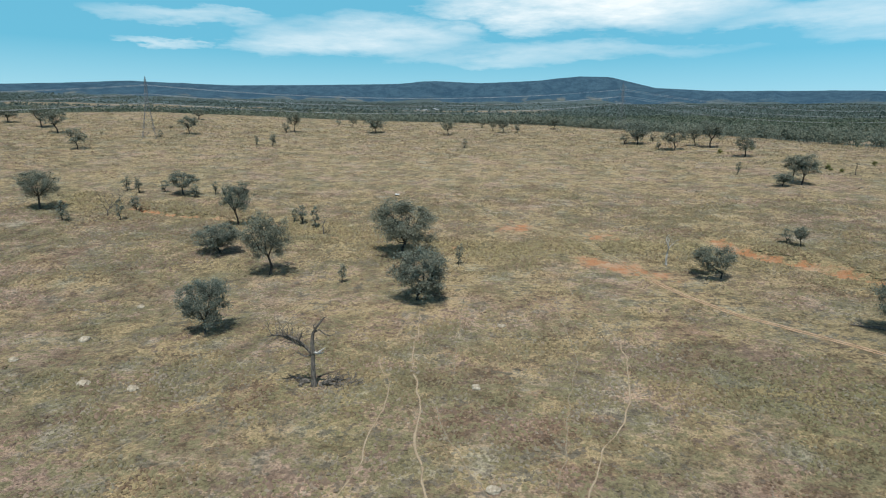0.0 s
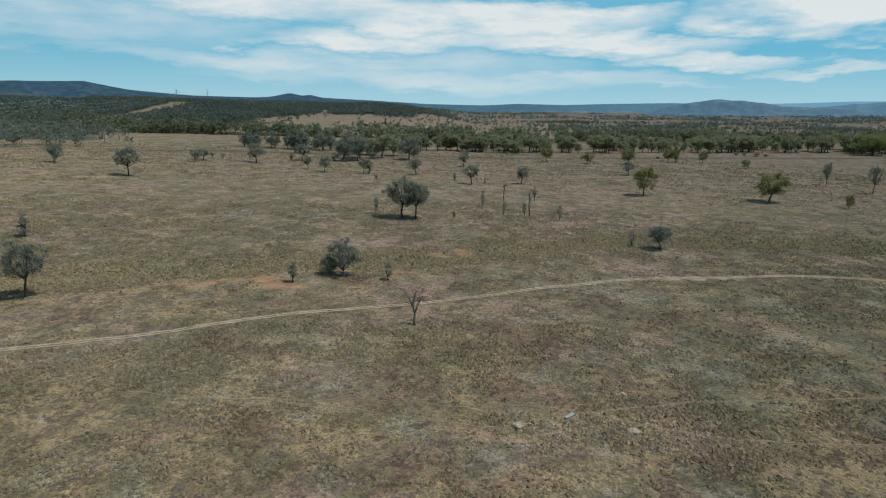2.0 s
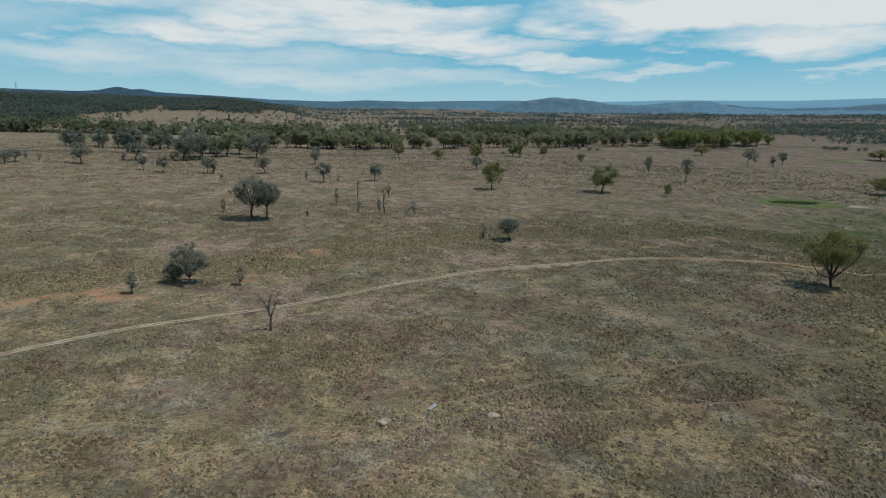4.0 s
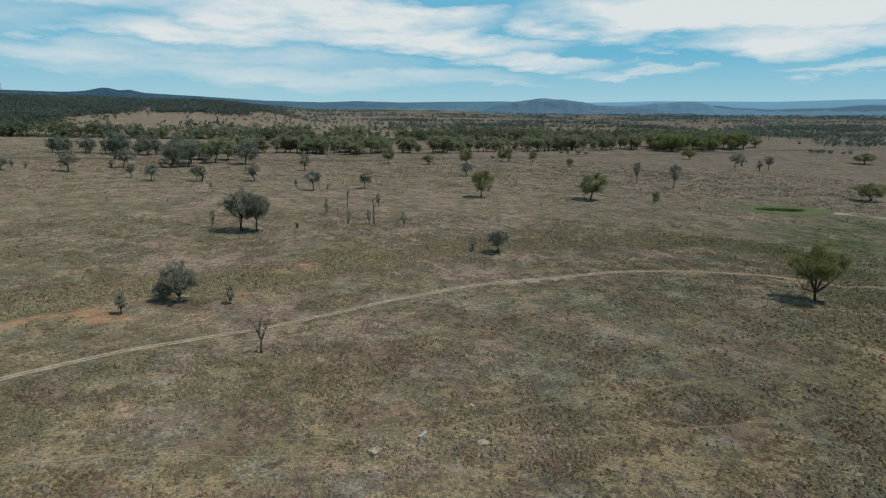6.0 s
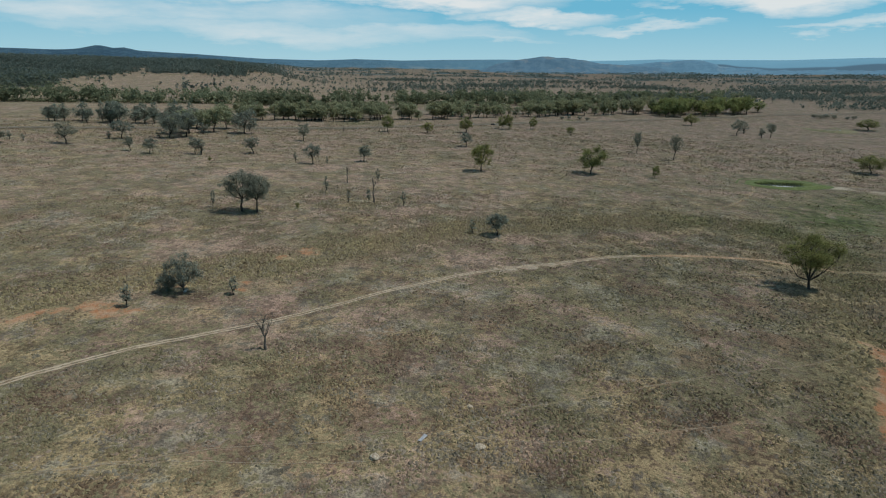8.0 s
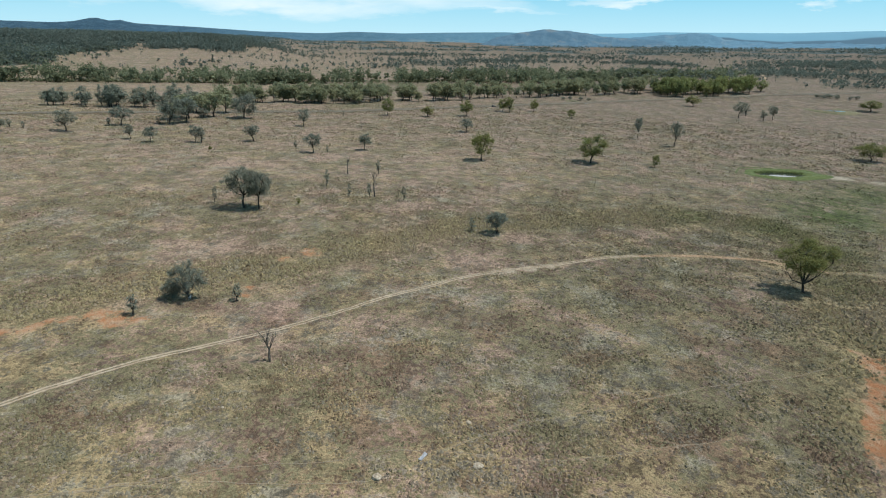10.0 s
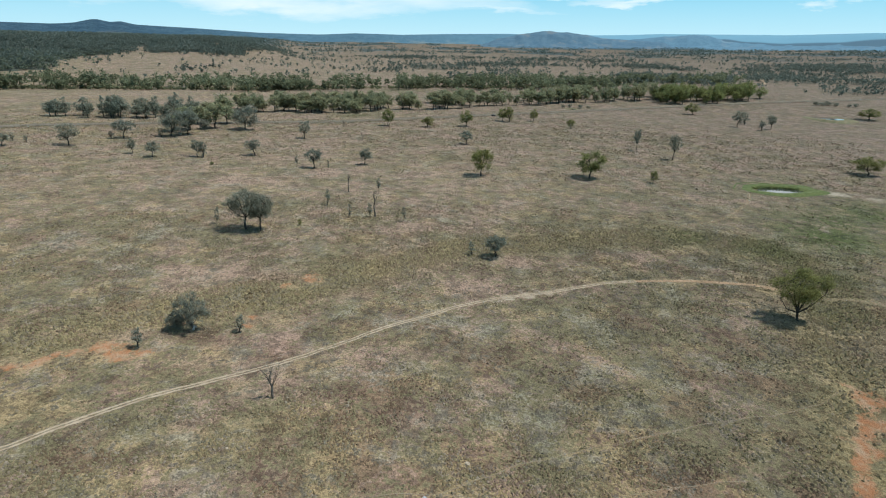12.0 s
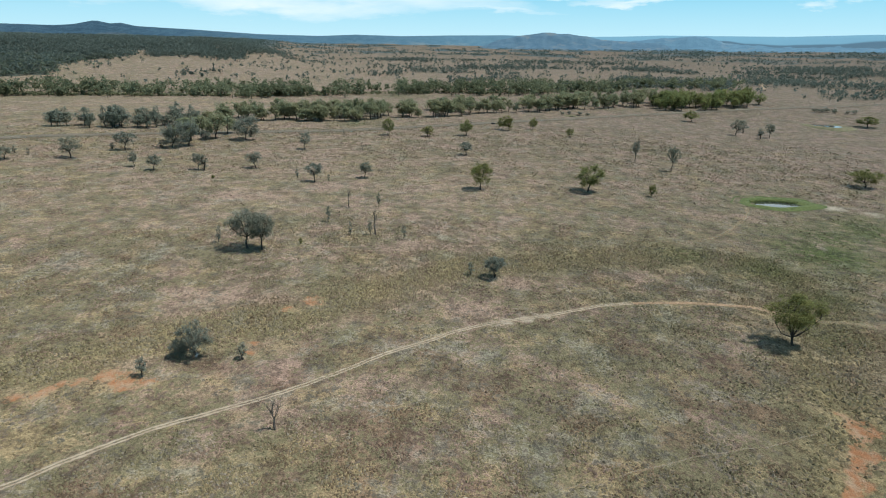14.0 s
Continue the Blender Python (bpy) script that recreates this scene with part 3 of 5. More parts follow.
def pasture_fields(x, y):
    gap = line_gap(x, y, DRAIN)
    d, az = np.hypot(x, y), np.degrees(np.arctan2(x, y))
    lush = np.clip(1.25 * np.exp(-(gap / 13) ** 2), 0, 1) * (0.8 + 0.4 * value_noise(x, y, 14, 51))
    straw = 1.1 * smooth(230, 450, d) * (1 - smooth(760, 900, d)) * (1 - smooth(30, 55, az)) + spots(x, y, [(-30, 152, 10, 0.8), (-38, 104, 9, 0.7), (-74, 126, 10, 0.6), (262, 95, 9, 0.7)])
    straw = straw + 1.0 * np.exp(-((x + 10) / 150) ** 2 - ((y - 220) / 130) ** 2)
    straw = straw + 0.5 * smooth(700, 760, d) * smooth(50, 60, az) * (1 - smooth(950, 1000, d)) * smooth(200, 320, y)
    straw = straw + (0.6 + 0.3 * smooth(85, 105, az)) * (1 - smooth(95, 140, d)) * smooth(15, 40, az)
    cut = 0.85 * np.exp(-(line_gap(x, y, CUTS[0]) / 5) ** 2)
    cut = np.maximum(cut, 0.95 * np.exp(-(line_gap(x, y, CUTS[1]) / 4) ** 2))
    cut = np.maximum(cut, 0.75 * np.exp(-(line_gap(x, y, [(134, 121), (136, 117), (142, 113), (149, 104), (142, 97), (147, 90)]) / 3.2) ** 2))
    cut = np.maximum(cut, 0.8 * np.exp(-(line_gap(x, y, [(156, -99), (151, -102), (140, -96), (122, -84), (110, -78)]) / 3.6) ** 2))
    cut = np.maximum(cut, 0.75 * np.exp(-(line_gap(x, y, [(44, 186), (34, 194), (24, 203), (18, 210)]) / 4.5) ** 2))
    # two of these fields grow with distance and carry the painted haze
    return {"red": np.maximum(cut, spots(x, y, RED)), "green": spots(x, y, GREENS), "pale": spots(x, y, PALES), "lush": lush, "straw": straw, "wood": np.clip(np.maximum((1.25 - 0.55 * smooth(58, 66, az) * (1 - smooth(2600, 4200, d)) * (1 - smooth(0.86, 0.93, wooded(x, y)))) * wooded(x, y), (1 - smooth(40, 46, az)) * smooth(900, 1150, d) * (0.85 - 0.8 * smooth(1900, 2200, d) * (1 - smooth(2900, 3200, d)) * (1 - smooth(-8, 6, az)))), 0, 1), "haze_far": smooth(1500, 3600, d), "olive": np.maximum(0.8 * smooth(86, 106, az) * (1 - smooth(330, 620, d)), 0.3 * smooth(8, 30, az) * (1 - smooth(45, 65, az)) * (1 - smooth(160, 330, d))), "silver": spots(x, y, SILVERS), "bare": np.maximum(spots(x, y, BARES), 0.42 * smooth(240, 400, d) * smooth(50, 65, az)), "russet": np.maximum(spots(x, y, RUSSETS), 0.45 * smooth(50, 75, az) * (1 - smooth(170, 260, d))), "haze_plain": smooth(300, 850, d) * smooth(40, 60, az) * (0.55 + 0.45 * smooth(75, 100, az))}


def range_fields(x, y):
    az, d = np.degrees(np.arctan2(x, y)), np.hypot(x, y)
    # how much blue haze is painted into the ranges, by bearing
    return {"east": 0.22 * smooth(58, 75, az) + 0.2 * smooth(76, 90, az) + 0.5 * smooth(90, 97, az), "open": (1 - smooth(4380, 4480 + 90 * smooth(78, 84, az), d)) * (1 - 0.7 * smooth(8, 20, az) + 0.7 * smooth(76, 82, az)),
            "thin_haze_band": smooth(98, 101, az) * (1 - smooth(4530, 4560, d + 90 * value_noise(az, 0 * az, 4, 3) - 2 * np.abs(az - 106)))}


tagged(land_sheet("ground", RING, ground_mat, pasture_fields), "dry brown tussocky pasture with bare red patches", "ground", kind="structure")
tagged(land_sheet("backdrop", np.geomspace(4395, 4985, 40), hills_mat, range_fields), "dark wooded ranges along the horizon, blue haze painted in", "hills", kind="structure")


def low_range(name, profile, d, mat, label, seed):
    """A wooded ridge: its crest by bearing and degrees above a point 77 m up."""
    az = np.arange(profile[0][0], profile[-1][0], 0.08)
    el = np.interp(az, *np.array(profile).T)
    el = el + 0.03 * value_noise(az, 0 * az, 0.7, seed) + 0.015 * value_noise(az, 0 * az, 0.25, seed + 1)
    rows = []
    for off, up in ((-330, 0.0), (-220, 0.22), (-140, 0.5), (-70, 0.8), (0, 1.0), (70, 0.7), (180, 0.0)):
        r = d + off + 25 * value_noise(az, off + 0 * az, 0.8, seed + 2)
        x, y = r * np.sin(np.radians(az)), r * np.cos(np.radians(az))
        base = ground_z(x, y) - 6
        crest = 77 + d * np.tan(np.radians(el))
        spur = 1 + 0.16 * value_noise(az, off * 0.01 + 0 * az, 0.6, seed + 3) * (off != 0)
        rows.append(np.stack([x, y, base + np.maximum(0, crest - base) * up * spur], -1))
    m = len(az)
    faces = [(i * m + j, i * m + j + 1, (i + 1) * m + j + 1, (i + 1) * m + j) for i in range(len(rows) - 1) for j in range(m - 1)]
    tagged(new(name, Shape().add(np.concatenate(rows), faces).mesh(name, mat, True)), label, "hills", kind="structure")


# the blue haze of distance goes into the colours of these hills
def hazy_range_material(name, dark, light, field):
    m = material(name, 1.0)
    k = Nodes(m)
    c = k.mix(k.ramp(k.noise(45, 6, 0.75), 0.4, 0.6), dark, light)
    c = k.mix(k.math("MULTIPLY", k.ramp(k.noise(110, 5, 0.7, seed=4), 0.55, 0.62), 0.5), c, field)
    k.colour(c)
    k.bump(k.noise(30, 5, 0.75), 18, 0.3)
    return m


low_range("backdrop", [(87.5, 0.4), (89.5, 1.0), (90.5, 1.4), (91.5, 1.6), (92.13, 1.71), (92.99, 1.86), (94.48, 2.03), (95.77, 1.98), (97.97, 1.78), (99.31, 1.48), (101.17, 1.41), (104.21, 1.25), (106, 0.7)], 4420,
          hazy_range_material("hazy_blue_grey_wooded_hill", (0.065, 0.135, 0.2), (0.09, 0.165, 0.225), (0.18, 0.21, 0.22)), "wooded hill with pale clearings on the plain's edge, haze-painted blue-grey", 61)
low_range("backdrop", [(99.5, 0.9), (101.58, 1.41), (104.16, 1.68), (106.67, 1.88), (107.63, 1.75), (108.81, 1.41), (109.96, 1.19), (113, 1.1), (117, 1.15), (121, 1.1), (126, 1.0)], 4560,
          hazy_range_material("hazy_blue_wooded_hill", (0.085, 0.18, 0.26), (0.105, 0.21, 0.29), (0.16, 0.23, 0.28)), "low wooded hill before the far ranges, painted haze blue", 71)


# ---- tracks, paths and the road ----
def smooth_line(points, step):
    p = np.array(points, float)
    out = []
    for i in range(len(p) - 1):
        a, b, c, d = p[max(i - 1, 0)], p[i], p[i + 1], p[min(i + 2, len(p) - 1)]
        n = max(2, int(np.hypot(*(c - b)) / step))
        for u in np.arange(n) / n:
            out.append(0.5 * (2 * b + (c - a) * u + (2 * a - 5 * b + 4 * c - d) * u * u + (3 * b - a - 3 * c + d) * u ** 3))
    return np.array(out + [p[-1]])


def strip(name, points, width, mat, lift, step=1.5, wander=0.0):
    line = smooth_line(points, step)
    if wander:
        line = line + wander * np.stack([value_noise(line[:, 0], line[:, 1], 4.0, 21), value_noise(line[:, 0], line[:, 1], 4.0, 22)], 1)
    d = np.gradient(line, axis=0)
    side = np.stack([-d[:, 1], d[:, 0]], 1) / np.hypot(*d.T)[:, None]
    cols = np.linspace(-1, 1, 7)
    p = line[:, None] + side[:, None] * cols[None, :, None] * width / 2
    # the sheet below is flat between its corners, so the strip follows it from above
    z = np.maximum(ground_z(p[..., 0], p[..., 1]), ground_z(line[:, 0], line[:, 1])[:, None] - 0.1) + lift
    n, m = len(line), len(cols)
    faces = [(i * m + j, (i + 1) * m + j, (i + 1) * m + j + 1, i * m + j + 1)[::-1] for i in range(n - 1) for j in range(m - 1)]
    me = bpy.data.meshes.new(name)
    me.from_pydata(np.concatenate([p, z[..., None]], -1).reshape(-1, 3).tolist(), [], faces)
    me.polygons.foreach_set("use_smooth", [True] * len(me.polygons))
    me.materials.append(mat)
    me.attributes.new("across", "FLOAT", "POINT").data.foreach_set("value", np.tile(cols, n).astype(np.float32))
    return new(name, me)


TRACK = [(-103, 376), (-74, 341), (-37, 303), (-21, 274), (-7.6, 252), (6, 242), (22, 227), (31, 202), (36, 189), (42, 172.5), (51.4, 155), (60.5, 145), (73, 131), (88, 114),
         (102, 99.6), (113, 91), (124.5, 80), (134.5, 67.5), (143.5, 55.8), (155.5, 43.4), (171, 29.7), (182, 16.8), (189, 10), (198, -3.3), (204.6, -19),
         (210.4, -30), (218, -43), (223, -56.6), (226.6, -74.4), (227.7, -92), (226.8, -104), (224, -109), (219.7, -123), (218, -133), (215, -146), (205, -175)]
for row, worn in ((TRACK[:9], faint_track_mat), (TRACK[8:13], red_track_mat), (TRACK[12:28], track_mat), (TRACK[27:33], red_track_mat), (TRACK[32:], faint_track_mat)):
    tagged(strip("track", row, 2.35, worn, 0.1, 1.5, 0.25), "pale two-rutted dirt vehicle track through the grass", "track", kind="structure")
tagged(strip("wheel_marks", [(298, -64), (303, -73), (305, -82), (304, -96), (312, -112), (330, -129), (362, -150), (387, -160)], 2.4, faint_track_mat, 0.12, 1.5, 0.2),
       "faint curved wheel marks in the grass near a pond", "track", kind="structure")
PATHS = [
    [(-9, 60), (-11.7, 73), (-14.2, 81), (-15.8, 87), (-17.4, 98.5), (-19.2, 107), (-22.2, 118), (-24, 135), (-26, 150)],
    [(-24, 62), (-23.3, 72), (-22.6, 80), (-23.3, 88), (-23.7, 93.5), (-23.8, 104), (-28.9, 117.5), (-28.5, 131), (-27.3, 149)],
    [(4, 62), (5.3, 75), (7, 87), (9, 106.6), (10.8, 119), (10, 134.6), (8.5, 160), (10, 182)],
    [(8, 62), (9.7, 76), (12.4, 87.6), (17, 97), (20, 112), (21, 126), (19.6, 143), (17, 154.6), (14, 165), (12, 182)],
    [(-2, 64), (-4, 74.4), (-10, 86.4), (-14.5, 99)],
    [(-13, 112), (-14, 125.7), (-15, 140), (-16.4, 162)],
    [(-65.4, 70), (-61, 79), (-57.4, 91.5), (-56.7, 106), (-56.7, 124.7), (-56.8, 150), (-59.6, 172)],
    [(-96.4, 104), (-92.4, 113.7), (-89, 122), (-89, 140.6), (-91, 155)],
    [(78, 84), (80.8, 73), (83.3, 64), (86.8, 47.6), (88.6, 29.8), (90.5, 19)],
    [(81, 70), (87, 54), (92.3, 39.7), (96, 24), (99.7, 16), (100.8, 7), (105.5, 0.2), (112, -9.5), (120, -27.7), (128.5, -46), (135.6, -63), (139, -74), (145, -86), (152, -94)],
    [(100.8, 7), (100, -9.8), (103, -25), (108.4, -41), (113, -58.7)],
]
for row, wide, worn in zip(PATHS, [0.75, 0.6, 0.5, 0.6, 0.5, 0.5, 0.55, 0.5, 0.5, 0.55, 0.5], [path_mat, path_mat, faint_path_mat, path_mat, faint_path_mat] + [faint_path_mat] * 6):
    tagged(strip("cattle_path", row, wide, worn, 0.07, 1.0, 0.5), "narrow pale trodden path winding through grass", "path", kind="structure")
ROAD = [(400, 425), (459, 379.5), (490, 355), (528, 305), (578, 222), (621, 139), (693, 42), (775, -64), (890, -219), (945, -352), (1007, -499), (1119, -654), (1230, -800)]
tagged(strip("road_verge", ROAD, 30, worn_strip("gravel_verge", (0.17, 0.16, 0.12), (0.24, 0.22, 0.17), False), 0.3, 6), "pale mown gravel verge beside the road", "verge", kind="structure")
tagged(strip("road", ROAD, 7, road_mat, 0.5, 6), "grey sealed country road crossing the plain", "road", kind="structure")


tagged(strip("dirt_road", [(1370, -560), (1394, -571), (1500, -606), (1593, -644), (1700, -692), (1838, -737), (2065, -802)], 13, path_mat, 0.6, 8), "pale dirt road over the far plain", "road", kind="structure")


# ---- ponds ----
def pond(cx, cy, a, b, turn, water, rim, bank, ring=4, depth=0.15):
    """A dug pond: an oval bank and the water in its hollow. The half lengths a and b are the bank's outer edge."""
    u, r = np.meshgrid(np.arange(56) * 2 * np.pi / 56, np.array([0, 0.2, 0.35, 0.45, 0.55, 0.62, 0.7, 0.78, 0.86, 0.93, 1.0]))
    wob = 1 + 0.12 * np.sin(2 * u + 1) + 0.07 * np.sin(5 * u)
    px, py = r * a * wob * np.cos(u), r * b * wob * np.sin(u)
    c, s = math.cos(turn), math.sin(turn)
    x, y = cx + c * px - s * py, cy + s * px + c * py
    level = float(np.min(ground_z(x[-1], y[-1])) if rim > 0.5 else np.mean(ground_z(x[-1], y[-1])))
    h = np.interp(r, [0, 0.35, 0.5, 0.62, 0.8, 1.0], [-1.6, -1.1, -0.5, rim * 0.9, rim, 0.1]) + 0.12 * value_noise(x, y, 2.5, 8) * smooth(0.5, 0.7, r)
    edge = smooth(0.75, 1.0, r)
    z = (level + h) * (1 - edge) + (ground_z(x, y) + 0.12) * edge
    n, m = r.shape
    faces = [(i * m + j, (i + 1) * m + j, (i + 1) * m + (j + 1) % m, i * m + (j + 1) % m) for i in range(n - 1) for j in range(m)]
    shape = Shape().add(np.stack([x, y, z], -1), faces)
    tagged(new("bank", shape.mesh("bank", bank, True)), "low green grassy bank round a dug pond", "bank", kind="structure")
    v = np.stack([x[ring], y[ring], np.full(m, level - depth)], -1)
    tagged(new("water", Shape().add(v, [tuple(range(m))]).mesh("water", water)), "still shallow water of a farm pond", "water", kind="structure")


pond(POND[0], POND[1], 17, 32, 0.25, water_mat, 1.3, bank_mat, 4, 0.05)
rng = np.random.default_rng(15)
turn = rng.uniform(-1.1, 1.2, 1500)
reach = rng.uniform(0.5, 0.66, 1500)
rx, ry = POND[0] + 13 * reach * np.cos(turn), POND[1] + 27 * reach * np.sin(turn)
rz = float(ground_z(POND[0] - 14, POND[1])) + rng.uniform(-0.4, 1.3, 1500)
tagged(new("reeds", Shape().leaves(np.stack([rx, ry, rz], 1), 0.45, rng, 0.0).mesh("reeds", bright_leaf)), "dark green reeds round the water's edge", "reeds", kind="stuff")
pond(842, -428, 40, 28, 0.1, water_mat, 0.1, dry_bank_mat)


# ---- trees ----
def crown_tree(seed, h, w, trunk_part, clumps, per, leaf, clump_r, low=0.0, lean=0.0, limbs=6):
    """A trunk with limbs, and a crown of leafy clumps round their tips, h high and w wide."""
    rng = np.random.default_rng(seed)
    wood, crown = Shape(), Shape()
    th = h * trunk_part
    top = np.array([lean * h + rng.normal(0, 0.03 * h), rng.normal(0, 0.03 * h), th])
    r0 = 0.022 * h + 0.06
    wood.tube([(0, 0, -0.4), (0.02 * h * rng.normal(), 0.02 * h * rng.normal(), th * 0.5), top], [r0 * 1.25, r0 * 0.9, r0 * 0.8], 7)
    z0 = h * max(0.1, trunk_part * (1 - low) * 0.8)
    mid, half = (z0 + h) / 2, (h - z0) / 2
    tips = []
    for k in range(limbs):
        a = 2 * np.pi * (k + rng.uniform(-0.3, 0.3)) / limbs
        reach = w / 2 * rng.uniform(0.35, 0.75)
        end = np.array([top[0] + reach * np.cos(a), top[1] + reach * np.sin(a), th + (h - th) * rng.uniform(0.3, 0.85)])
        bend = (top + end) / 2 + np.array([0, 0, -0.05 * h]) + rng.normal(0, 0.02 * h, 3)
        wood.tube([top, bend, end], [r0 * 0.55, r0 * 0.36, r0 * 0.15], 5)
        tips += [bend, end]
    tips = np.array(tips)
    # uneven lobes, so that the outline is broken and lets the sky through
    lobes = rng.normal(size=(9, 3))
    lobes /= np.linalg.norm(lobes, axis=1)[:, None]
    leaves = []
    made = 0
    while made < clumps:
        p = rng.normal(size=3)
        p /= np.linalg.norm(p)
        swell = 0.5 + 0.54 * max(0, float(np.max(lobes @ p)) - 0.35) / 0.65 + 0.08 * rng.normal()
        p = p * swell * rng.uniform(0.35, 1.0) ** 0.55 * 0.95
        c = np.array([top[0] * 0.8 + p[0] * w / 2, top[1] * 0.8 + p[1] * w / 2, mid + p[2] * half])
        if c[2] < z0 * 0.8 or (c[2] < th and np.hypot(*p[:2]) < 0.45 and low < 0.5):
            continue
        made += 1
        near = tips[np.argmin(((tips - c) ** 2).sum(1))]
        wood.tube([near, (near + c) / 2 + rng.normal(0, 0.02 * h, 3), c], [r0 * 0.14, r0 * 0.1, r0 * 0.04], 3)
        n = int(per * rng.uniform(0.6, 1.4))
        leaves.append(c + rng.normal(size=(n, 3)) * clump_r * w * np.array([1, 1, 0.75]) * rng.uniform(0.7, 1.3))
    leaves = np.concatenate(leaves)
    leaves[:, 2] = np.maximum(leaves[:, 2], 0.05 * h)
    crown.leaves(leaves, leaf, rng)
    return wood, crown


class Kind:
    """Trees of one sort: a few that differ, each built once and then set out with its parts."""

    def __init__(self, name, label, category, group, leaf_mat, bark_mat, makes, size, fit=(1.0, 1.0)):
        self.name, self.label, self.category, self.group, self.size, self.fit = name, label, category, group, size, fit
        self.leaf_mat, self.bark_mat, self.makes, self.made, self.turn = leaf_mat, bark_mat, makes, {}, 0
        self.rng = random.Random(name)

    def plant(self, x, y, high, wide, sink=0.1, turn=None):
        n = self.turn % len(self.makes)
        self.turn += 1
        h0, w0 = self.size
        wide, high = wide * self.fit[0], high * self.fit[1]
        scale = Vector((wide / w0, wide / w0, high / h0))
        rot = Euler((0, 0, self.rng.uniform(0, 6.28) if turn is None else turn))
        place = Vector(on_ground(x, y, sink))
        if n not in self.made:
            ob = new(self.name)
            tagged(ob, self.label, self.category, self.group)
            wood, crown = self.makes[n]()
            part("trunk", wood, self.bark_mat, ob)
            part("crown", crown, self.leaf_mat, ob)
            ob.matrix_basis = Matrix.LocRotScale(place, rot, scale)
            self.made[n] = ob, scale
            return ob
        ob, s0 = self.made[n]
        return copy_thing(ob, Matrix.LocRotScale(place, rot, Vector(a / b for a, b in zip(scale, s0))))


gum = Kind("gum_tree", "grey-green gum tree with an open crown in dry pasture", "tree", "paddock trees", grey_leaf, bark,
           [lambda s=s: crown_tree(s, 15, 15, 0.3, 64, 64, 0.285, 0.046, lean=0.03 * (s % 3 - 1)) for s in (1, 2, 3, 4, 5, 6)], (15, 15), (0.94, 1.04))
near_gum = Kind("gum_tree", "grey-green gum tree with an open crown in dry pasture", "tree", "paddock trees", grey_leaf, bark,
                [lambda s=s: crown_tree(s, 15, 15, 0.3, 100, 120, 0.185, 0.042, lean=0.03 * (s % 3 - 1), limbs=8) for s in (1, 2, 3, 4, 5, 6)], (15, 15), (0.94, 1.04))
near_wattle = Kind("wattle_tree", "dense blue-grey wattle tree with branches near the ground", "tree", "paddock trees", blue_leaf, bark,
                   [lambda s=s: crown_tree(s, 12, 14, 0.2, 120, 130, 0.175, 0.044, low=0.75, limbs=8) for s in (11, 12, 13)], (12, 14), (1.0, 1.03))
ragged_wattle = Kind("ragged_wattle", "half-bare blue-grey wattle with many upright grey branches", "tree", "paddock trees", blue_leaf, dead_wood,
                     [lambda: crown_tree(14, 12, 14, 0.12, 95, 105, 0.17, 0.042, low=0.9, limbs=14)], (12, 14))
leaning = Kind("leaning_gum", "grey-green gum tree leaning over on a bare dark trunk", "tree", "paddock trees", grey_leaf, bark,
               [lambda: crown_tree(8, 9, 12, 0.36, 80, 110, 0.18, 0.045, lean=0.3, limbs=7)], (9, 12), (1.0, 1.04))
thicket = Kind("wattle_tree", "dense blue-grey wattle tree with branches near the ground", "tree", "paddock trees", blue_leaf, bark,
               [lambda s=s: crown_tree(s, 12, 14, 0.24, 56, 100, 0.26, 0.058, low=0.55) for s in (11, 12, 13)], (12, 14), (1.0, 1.03))
fresh = Kind("bottle_tree", "leafy olive-green tree with a rounded crown", "tree", "green paddock trees", green_leaf, bark,
             [lambda s=s: crown_tree(s, 16, 17, 0.24, 84, 110, 0.24, 0.047, low=0.4) for s in (21, 22, 23, 24)], (16, 17), (1.1, 1.02))
spreading = Kind("spreading_tree", "large olive-green tree with a low forked trunk and fanned crown", "tree", "green paddock trees", green_leaf, bark,
                 [lambda: crown_tree(27, 16, 17, 0.17, 130, 130, 0.185, 0.04, low=-1.3, limbs=12)], (16, 17), (0.77, 0.96))
spreading.plant(196.4, -103.5, 18.9, 23.5)
young = Kind("young_wattle", "slender young blue-grey wattle tree in dry grass", "tree", "young paddock trees", blue_leaf, bark,
             [lambda s=s: crown_tree(s, 7, 3.6, 0.22, 30, 32, 0.17, 0.085, low=0.5, limbs=4) for s in (31, 32, 33, 34)], (7, 3.6))
shrub = Kind("shrub", "small rounded dark green shrub in dry grass", "shrub", "paddock shrubs", green_leaf, bark,
             [lambda s=s: crown_tree(s, 3, 3, 0.15, 16, 55, 0.16, 0.11, low=1.0, limbs=4) for s in (41, 42)], (3, 3))

for row in [(-437, 479.1, 12.6, 20.1), (-392.7, 463.5, 18.8, 22.1), (-360.2, 440.5, 18.3, 21.8), (-296.2, 377.7, 13.6, 15.7), (-273.2, 476.8, 15.6, 18),
            (-208.3, 540.8, 19.7, 17.9), (-323.2, 583.5, 10.8, 15.8), (-203.7, 234.4, 17.2, 18.8), (-162.9, 276, 11.5, 17), (-114.6, 232.3, 18.3, 14.8),
            (-78.9, 179.4, 19.3, 16.9), (-177.1, 617.1, 11.7, 10.5), (-74.7, 571.1, 14.1, 15.7), (-26.1, 597.9, 14.6, 16.3),
            (-36.6, 611.4, 11.2, 8.9), (22.2, 631.6, 12, 17.3), (104.5, 479.7, 16.8, 22.8), (130.8, 482.6, 20.2, 21.1), (123.4, 497.9, 14.7, 15.2),
            (137.9, 429.4, 14.5, 18), (133.7, 340.2, 14.2, 15.3), (133.9, 329.9, 15.4, 17.5)]:
    (near_gum if math.hypot(*row[:2]) < 330 else gum).plant(*row)
